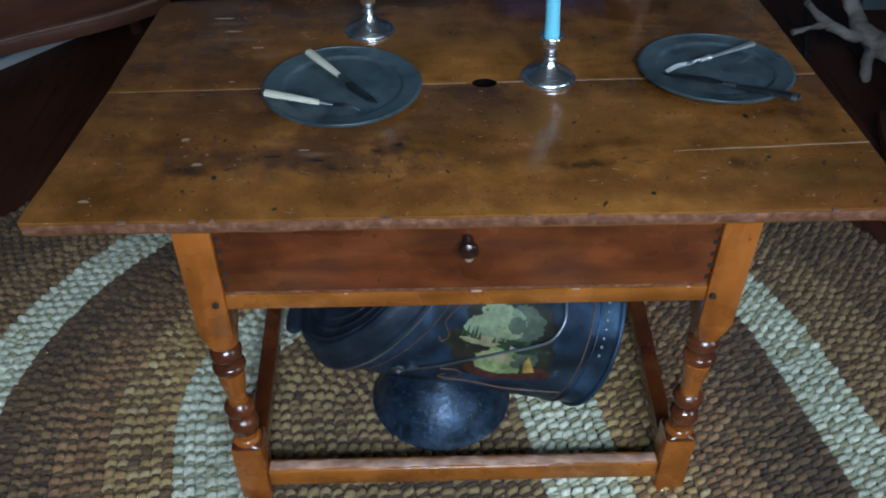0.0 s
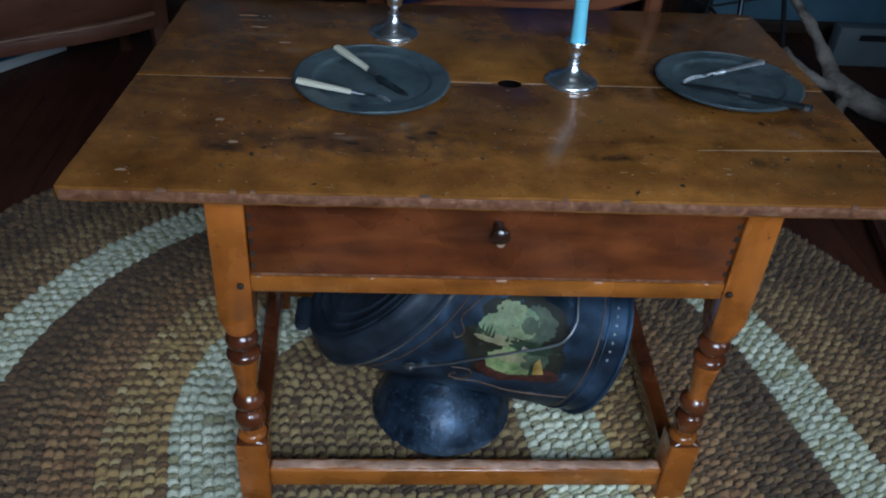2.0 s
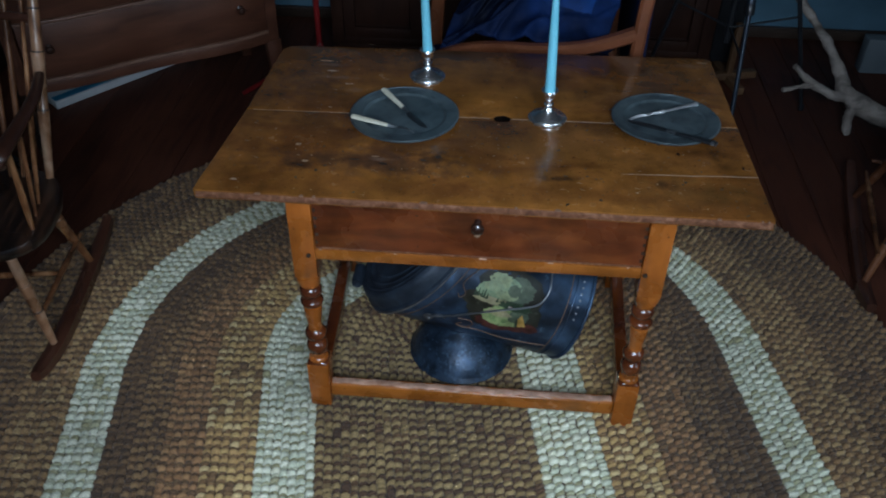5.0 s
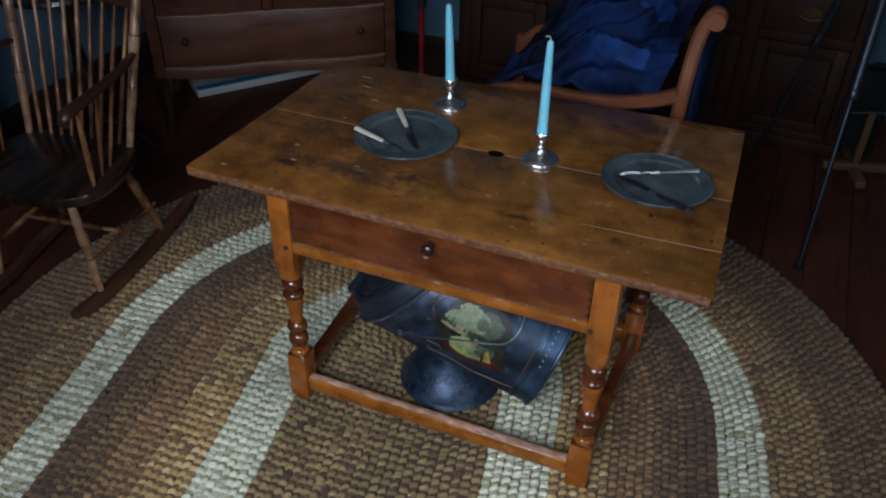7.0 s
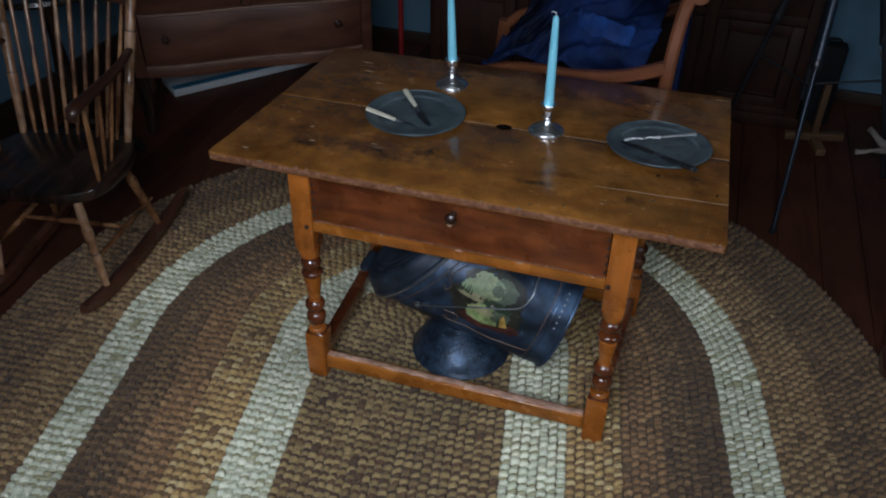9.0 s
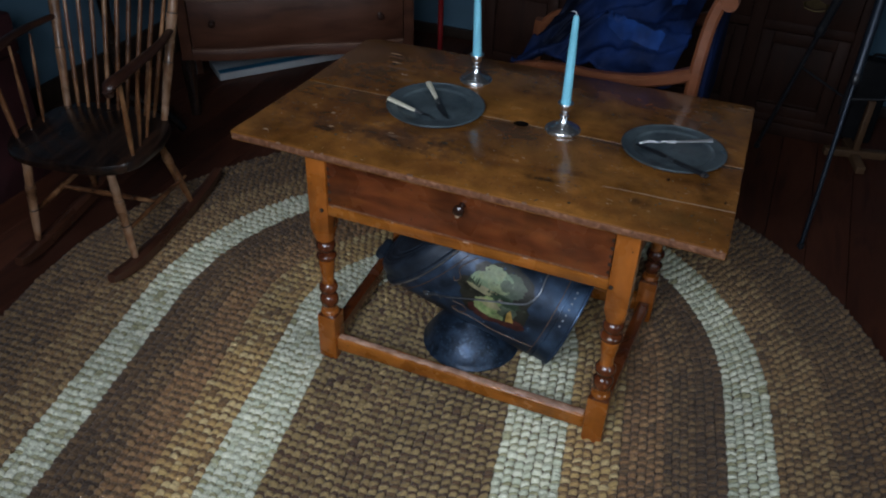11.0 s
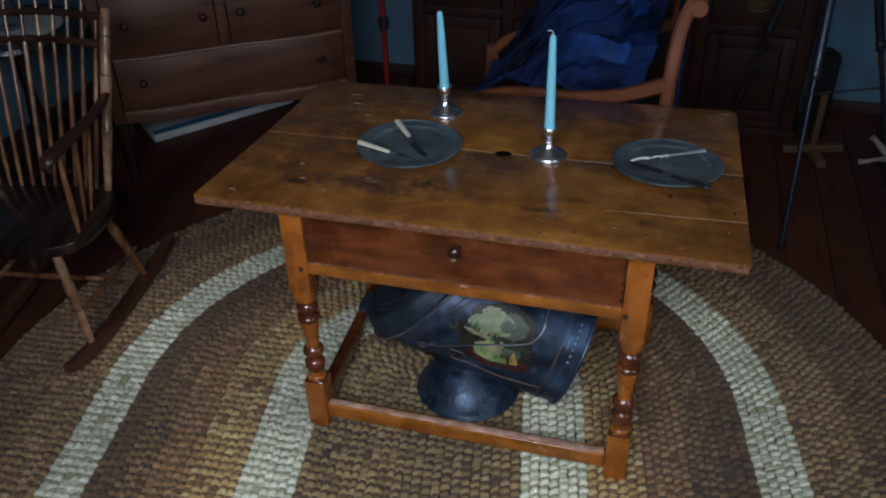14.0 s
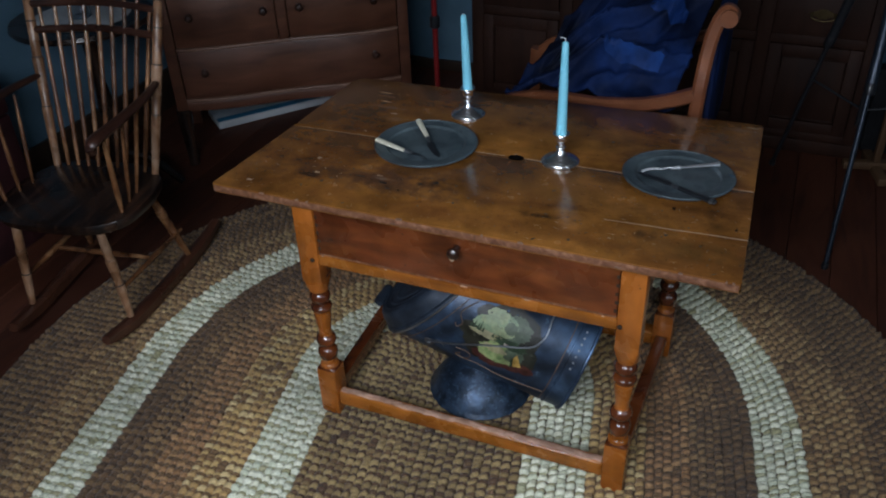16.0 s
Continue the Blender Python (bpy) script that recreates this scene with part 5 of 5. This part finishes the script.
boardm = thing("boxed_board", pose(-1.084, 1.39, 0.002, 0, 0, 51), "flat white carton with a blue stripe pushed under the dresser", "box")
part("carton", box(0, 0.64, 0.0, 0.17, 0, 0.03, 0.002), WHITE, boardm)
part("stripe", box(0.004, 0.635, 0.009, 0.046, 0.0302, 0.0312, 0), STRIPE, boardm, "blue printed stripe", smooth=False)

# ---- red stand beside the dresser ----
red = thing("red_stand", pose(-0.05, 1.39, 0), "red-painted metal stand with a leg stretched along the floor", "stand")
part("pole", sweep([(0, 0, 0.27), (-0.002, 0.0, 0.6), (-0.004, 0, 1.25)], 0.01, 10), RED, red)
part("clamp", lathe([(0.012, 0), (0.018, 0.004), (0.018, 0.04), (0.012, 0.045)], 14, pose(-0.001, 0, 0.56)), BLACK, red, "black plastic clamp")
part("hub", lathe([(0.01, 0), (0.0135, 0.004), (0.0135, 0.05), (0.01, 0.055)], 14, pose(0, 0, 0.275)), RED, red, "red leg hub")
for turn_ in (0, 120, 240):
    foot = Matrix.Rotation(radians(turn_), 4, "Z") @ Vector((-0.36, 0.18, 0))
    part("leg", sweep([(0, 0, 0.31), foot * 0.5 + Vector((0, 0, 0.158)), foot + Vector((0, 0, 0.011))], 0.0095, 10), RED, red)

# ---- sideboard along the back wall ----
side = thing("sideboard", pose(0, 0, 0), "dark walnut sideboard with panelled doors and brass bail pulls", "sideboard")
SX0, SX1, SY = -0.125, 1.43, 1.95
part("carcass", box(SX0, SX1, SY + 0.02, NORTH - 0.022, 0.055, 0.9, 0.003), CAB, side)
part("plinth", box(SX0 + 0.005, SX1 + 0.012, SY - 0.004, NORTH - 0.022, 0.0, 0.055, 0.006), CAB, side, "moulded plinth")
part("top", box(SX0 - 0.02, SX1 + 0.02, SY - 0.02, NORTH - 0.022, 0.902, 0.93, 0.006), CAB, side)
for k in range(5):
    px = SX0 + k * (SX1 - SX0 - 0.05) / 4
    part("stile", box(px, px + 0.05, SY, SY + 0.02, 0.056, 0.9, 0.003), CAB, side)
for z0, z1 in ((0.056, 0.085), (0.43, 0.465), (0.62, 0.65), (0.87, 0.9)):
    for k in range(4):
        px = SX0 + k * (SX1 - SX0 - 0.05) / 4 + 0.05
        part("rail", box(px, px + (SX1 - SX0 - 0.05) / 4 - 0.05, SY, SY + 0.02, z0, z1, 0.002), CAB, side)
for k in range(4):
    a = SX0 + k * (SX1 - SX0 - 0.05) / 4 + 0.053
    b = a + (SX1 - SX0 - 0.05) / 4 - 0.056
    door = thing("door", pose(0, 0, 0), "", "")
    door.parent = side
    for x0, x1, z0, z1 in ((a, a + 0.045, 0.087, 0.428), (b - 0.045, b, 0.087, 0.428), (a + 0.045, b - 0.045, 0.087, 0.132), (a + 0.045, b - 0.045, 0.383, 0.428)):
        part("door_frame", box(x0, x1, SY - 0.006, SY + 0.014, z0, z1, 0.003), CAB, door)
    part("panel", box(a + 0.045, b - 0.045, SY + 0.006, SY + 0.015, 0.132, 0.383, 0.002), CAB, door, "recessed walnut panel")
    part("panel_bead", sweep([(a + 0.05, SY + 0.004, 0.138), (b - 0.05, SY + 0.004, 0.138), (b - 0.05, SY + 0.004, 0.377), (a + 0.05, SY + 0.004, 0.377), (a + 0.05, SY + 0.004, 0.138)], 0.003, 6, straight=True), CAB, door)
    for z0, z1 in ((0.467, 0.618), (0.652, 0.868)):
        dr = part("drawer", box(a, b, SY - 0.008, SY + 0.014, z0, z1, 0.004), CAB, side)
        cx, cz = (a + b) / 2, (z0 + z1) / 2
        part("pull", sweep([(cx - 0.038, SY - 0.012, cz + 0.012), (cx - 0.036, SY - 0.026, cz - 0.004), (cx, SY - 0.028, cz - 0.012), (cx + 0.036, SY - 0.026, cz - 0.004), (cx + 0.038, SY - 0.012, cz + 0.012)], 0.0035, 8), BRASS, dr, "brass bail pull")
        part("backplate", slab([(cx + 0.05 * math.cos(q * math.pi / 12) * (0.75 + 0.25 * math.cos(q * math.pi / 3)), 0.018 * math.sin(q * math.pi / 12)) for q in range(24)], 0, 0.002, 0), BRASS, dr, "shaped brass backplate", smooth=False).matrix_local = pose(0, SY - 0.0085, cz + 0.008, 90)

# ---- armchair with a coat on it ----
arm = thing("armchair", pose(-0.018, -0.055, 0), "reddish mahogany open armchair with scrolled back posts, seen from its side", "armchair")
for ay in (0.805, 1.27):
    part("arm_rail", sweep([(0.40, ay, 0.578), (0.445, ay, 0.622), (0.52, ay, 0.645), (0.6, ay, 0.652), (0.7, ay, 0.65), (0.8, ay, 0.66), (0.88, ay, 0.682), (0.945, ay, 0.708)], [0.015, 0.0155, 0.0155, 0.016, 0.017, 0.017, 0.017, 0.018], 12, square=True), ARMWOOD, arm, "curved mahogany arm rail")
    part("back_post", sweep([(0.955, ay, 0.02), (0.95, ay, 0.3), (0.95, ay, 0.5), (0.953, ay, 0.66), (0.957, ay, 0.76), (0.965, ay, 0.85), (0.978, ay, 0.902), (0.994, ay, 0.925), (1.01, ay, 0.918)], [0.017, 0.0175, 0.0175, 0.0175, 0.0175, 0.017, 0.017, 0.018, 0.014], 12, square=True, up=(0, 1, 0)), ARMWOOD, arm, "scrolled mahogany back post")
    part("scroll", lathe([(0.021, -0.024), (0.022, -0.02), (0.022, 0.02), (0.021, 0.024)], 18, pose(1.0, ay, 0.913, 90)), ARMWOOD, arm, "rolled scroll end")
    part("front_leg", sweep([(0.40, ay, 0.6), (0.39, ay, 0.45), (0.375, ay, 0.25), (0.37, ay, 0.02)], [0.02, 0.022, 0.02, 0.018], 10, square=True, up=(0, 1, 0)), ARMWOOD, arm)
    part("seat_rail", box(0.39, 0.94, ay - 0.015, ay + 0.015, 0.36, 0.41, 0.004), ARMWOOD, arm)
part("seat", box(0.38, 0.945, 0.82, 1.255, 0.395, 0.44, 0.015, 3), NAVY, arm, "dark upholstered seat")
part("back_panel", box(0.955, 0.985, 0.83, 1.245, 0.5, 0.87, 0.01), NAVY, arm, "dark upholstered back")


def fold(u, v, seed):
    """Creases that fan out over thrown cloth: sharp ridges with soft valleys."""
    w = 0.35 * noise.noise(Vector((u * 2, v * 2, seed)))
    a = abs(math.sin(9 * (v - 0.28 * u + 0.8 * w)))
    b = abs(math.sin(15 * (0.9 * v - 0.62 * u + 1.2 * w) + seed))
    return 0.048 * (1 - a) ** 1.5 + 0.02 * (1 - b) ** 1.8 + 0.03 * noise.noise(Vector((u * 3 + seed, v * 3, seed)))


def heap(name, nx, ny, shape, material, label, cat, seed, thick=0.012):
    """Thrown cloth: a folded sheet over a shape."""
    t = thing(name, pose(-0.018, -0.055, 0), label, cat)
    verts, faces = [], []
    for i in range(nx + 1):
        for j in range(ny + 1):
            u, v = i / nx, j / ny
            p = shape(u, v)
            f = fold(u, v, seed) + 0.8 * noise.noise(Vector((u * 11 + v * 6, v * 9 - u * 5, seed * 2))) * 0.014 + abs(noise.noise(Vector((u * 7 - v * 4, v * 5, seed + 5)))) * 0.03
            verts.append((p[0] + 0.3 * f, p[1] - 0.5 * f, p[2] + f))
    for i in range(nx):
        for j in range(ny):
            a = i * (ny + 1) + j
            faces.append((a, a + ny + 1, a + ny + 2, a + 1))
    ob = mesh_part("cloth", verts, faces, material, t)
    mod = ob.modifiers.new("thickness", "SOLIDIFY")
    mod.thickness, mod.offset = thick, -1
    return t, ob


def coat_shape(u, v):
    """From the front hem over the arm (v = 0) up to the back of the chair (v = 1)."""
    xl, xr = 0.43 + 0.1 * v, 0.875 + 0.1 * v
    px = xl + (xr - xl) * u
    py = 0.845 + 0.43 * v
    edge = 1 - (1 - min(1, u / 0.18)) ** 2
    pz = 0.60 + 0.42 * v ** 0.85 * (0.3 + 0.7 * min(1.0, 1.12 * u) ** 1.15) + 0.055 * math.sin(math.pi * min(1, u * 1.15)) * edge
    return px, py, pz


coat, cloth = heap("coat", 110, 80, coat_shape, NAVY, "crumpled navy and royal blue jacket thrown over the armchair", "coat", 3.3)


def strip(v0, wide, lift, u0, u1, slope, name, material, label, parent):
    verts, faces = [], []
    n = 40
    for i in range(n + 1):
        u = u0 + (u1 - u0) * i / n
        for k in range(4):
            v = v0 + slope * (u - u0) + 0.02 * math.sin(u * 7) + wide * (k / 3 - 0.5)
            p = coat_shape(u, v)
            f = fold(u, v, 3.3) + 0.8 * noise.noise(Vector((u * 11 + v * 6, v * 9 - u * 5, 6.6))) * 0.014 + abs(noise.noise(Vector((u * 7 - v * 4, v * 5, 8.3)))) * 0.03
            verts.append((p[0] + 0.3 * f, p[1] - 0.5 * f - lift * 0.6, p[2] + f + lift))
    for i in range(n):
        for k in range(3):
            a = i * 4 + k
            faces.append((a, a + 4, a + 5, a + 1))
    mesh_part(name, verts, faces, material, parent, label)


# Bright blue strips paint in the highlights on the coat's folds.
strip(0.24, 0.05, 0.006, 0.42, 0.86, -0.12, "fold_highlight", BLUE, "royal blue strip painting the highlight along a fold", coat)
strip(0.5, 0.1, 0.006, 0.66, 0.9, -0.25, "lining", BLUE, "royal blue lining turned out, with its highlight painted in", coat)


# ---- tripod, wooden stand, black case ----
tripod = thing("tripod", pose(1.387, 1.57, 0), "black and grey folding camera tripod standing open", "tripod")
apex = Vector((0.0, 0.04, 1.25))
for fx, fy, mat_ in ((-0.03, -0.41, TUBE), (-0.24, 0.24, BLACK), (0.36, 0.1, BLACK)):
    ft = Vector((fx, fy, 0.012))
    knee = ft.lerp(apex, 0.42)
    leg = part("leg", stick(knee, apex, [(0.015, 0), (0.015, 0.98), (0.01, 1)], 12), mat_, tripod, "telescopic tripod leg")
    part("lower_tube", stick(ft, knee, [(0.006, 0), (0.0075, 0.05), (0.008, 1)], 10), mat_, leg)
    part("collar", lathe([(0.0145, -0.018), (0.0165, -0.014), (0.0165, 0.014), (0.0145, 0.018)], 12, Matrix.Translation(knee) @ (apex - ft).to_track_quat("Z", "Y").to_matrix().to_4x4()), BLACK, leg, "black leg lock")
    part("rubber_foot", lathe([(0.009, -0.012), (0.012, -0.006), (0.01, 0.01)], 10, Matrix.Translation(ft)), BLACK, leg, "black rubber foot")
    part("brace", stick(ft.lerp(apex, 0.3), Vector((0, 0.02, 0.36)), [(0.004, 0), (0.004, 1)], 8), BLACK, tripod)
part("column", lathe([(0.012, 0.3), (0.012, 1.3), (0.03, 1.31), (0.03, 1.34)], 12, pose(0, 0.03, 0)), BLACK, tripod)
stand = thing("wooden_stand", pose(1.503, 1.88, 0, 0, 0, 14), "small pale pine post on a crossed wooden foot", "stand")
part("foot", box(-0.115, 0.115, -0.017, 0.017, 0.012, 0.042, 0.004), LIGHTWOOD, stand)
part("foot", box(-0.017, 0.017, -0.12, 0.12, 0.0, 0.03, 0.004), LIGHTWOOD, stand)
part("post", box(-0.012, 0.012, -0.012, 0.012, 0.03, 0.25, 0.003), LIGHTWOOD, stand)
case = thing("black_case", pose(1.447, 2.03, 0), "flat black case leaning beside the sideboard", "case")
part("shell", box(0, 0.115, 0, 0.07, 0.0, 0.34, 0.012, 3), CASE, case)
part("handle", sweep([(0.03, 0.035, 0.338), (0.035, 0.035, 0.356), (0.08, 0.035, 0.356), (0.085, 0.035, 0.338)], 0.006, 8), CASE, case)

# ---- driftwood, heater ----
def gnarled(bm, amount=0.009):
    """Weathered wood: hollows and ridges along the grain."""
    bm.normal_update()
    for v in bm.verts:
        v.co += v.normal * (amount * noise.noise(Vector((v.co.x * 9, v.co.y * 30, v.co.z * 30))) + 0.4 * amount * noise.noise(v.co * 60))
    return bm


drift = thing("driftwood", pose(-0.1, -0.05, 0), "grey weathered branching driftwood log on the floor", "driftwood")
part("trunk", gnarled(sweep([(2.26, 1.6, 0.03), (2.15, 1.59, 0.045), (2.04, 1.58, 0.09), (1.94, 1.575, 0.15), (1.93, 1.67, 0.185), (1.885, 1.73, 0.26), (1.815, 1.78, 0.345), (1.72, 1.82, 0.45)], [0.02, 0.034, 0.037, 0.03, 0.02, 0.0175, 0.016, 0.012], 14)), DRIFT, drift)
part("branch", gnarled(sweep([(1.95, 1.58, 0.14), (1.87, 1.55, 0.165), (1.79, 1.54, 0.21), (1.71, 1.53, 0.275)], [0.022, 0.017, 0.014, 0.011], 12)), DRIFT, drift)
part("branch", gnarled(sweep([(1.8, 1.54, 0.205), (1.75, 1.53, 0.2), (1.69, 1.52, 0.19)], [0.014, 0.01, 0.006], 10)), DRIFT, drift)
part("branch", gnarled(sweep([(1.97, 1.56, 0.12), (1.955, 1.54, 0.08), (1.96, 1.52, 0.02)], [0.02, 0.015, 0.01], 12)), DRIFT, drift)
heater = thing("baseboard_heater", pose(2.06, 2.0, 0.0), "dull grey-blue enamel heater standing near the back wall", "heater")
part("casing", box(0, 0.6, 0, 0.065, 0, 0.15, 0.008), HEATER, heater)
part("grille", box(0.08, 0.58, -0.003, 0.0, 0.102, 0.125, 0), BLACK, heater, "dark slot", smooth=False)

# ---- small table in the corner by the rocking chair ----
st = thing("pedestal_table", pose(-1.14, 0.86, 0), "dark round pedestal table with a lace cloth", "side table")
part("top", lathe([(0.02, 0.652), (0.235, 0.652), (0.24, 0.66), (0.235, 0.672), (0.02, 0.672)], 36), CHAIR_DARK, st)
part("pedestal", lathe([(0.05, 0.1), (0.035, 0.16), (0.022, 0.24), (0.03, 0.34), (0.018, 0.46), (0.026, 0.58), (0.05, 0.652)], 20), CHAIR_DARK, st)
for k in range(3):
    a = radians(120 * k + 20)
    part("leg", sweep([(0.03 * math.cos(a), 0.03 * math.sin(a), 0.15), (0.12 * math.cos(a), 0.12 * math.sin(a), 0.12), (0.22 * math.cos(a), 0.22 * math.sin(a), 0.02)], [0.02, 0.018, 0.014], 8), CHAIR_DARK, st)
cl = thing("lace_cloth", pose(-1.14, 0.86, 0.673), "white lace doily on the round table", "cloth")
part("lace", lathe([(0.004, 0.003), (0.15, 0.003), (0.16, 0.0015), (0.165, 0.0)], 40), LACE, cl)
gl = thing("glass_jar", pose(-1.12, 0.84, 0.6765), "clear glass jar on the lace cloth", "glass")
part("glass", lathe([(0.03, 0.0), (0.036, 0.005), (0.037, 0.06), (0.03, 0.075), (0.031, 0.085), (0.028, 0.085), (0.027, 0.075), (0.034, 0.06), (0.033, 0.008), (0.004, 0.006)], 28), GLASS, gl)

# ---- maroon trunk behind the rocking chair ----
MAROON = surface("maroon_leathercloth", [(0.022, 0.004, 0.006), (0.045, 0.008, 0.01)], scale=14, rough=0.6, bump=0.2, blotch=0.4, blotch_scale=5)
trunk = thing("storage_trunk", pose(-1.19, 0.1, 0), "dark maroon cloth-covered trunk standing against the wall", "trunk")
part("body", box(-0.245, 0, 0, 0.4, 0.0, 0.46, 0.008), MAROON, trunk)
part("lid", box(-0.245, 0.005, -0.005, 0.405, 0.464, 0.6, 0.014, 3), MAROON, trunk)
part("latch", box(-0.14, -0.1, -0.012, -0.0055, 0.43, 0.5, 0.002), BRASS, trunk, "small brass latch")
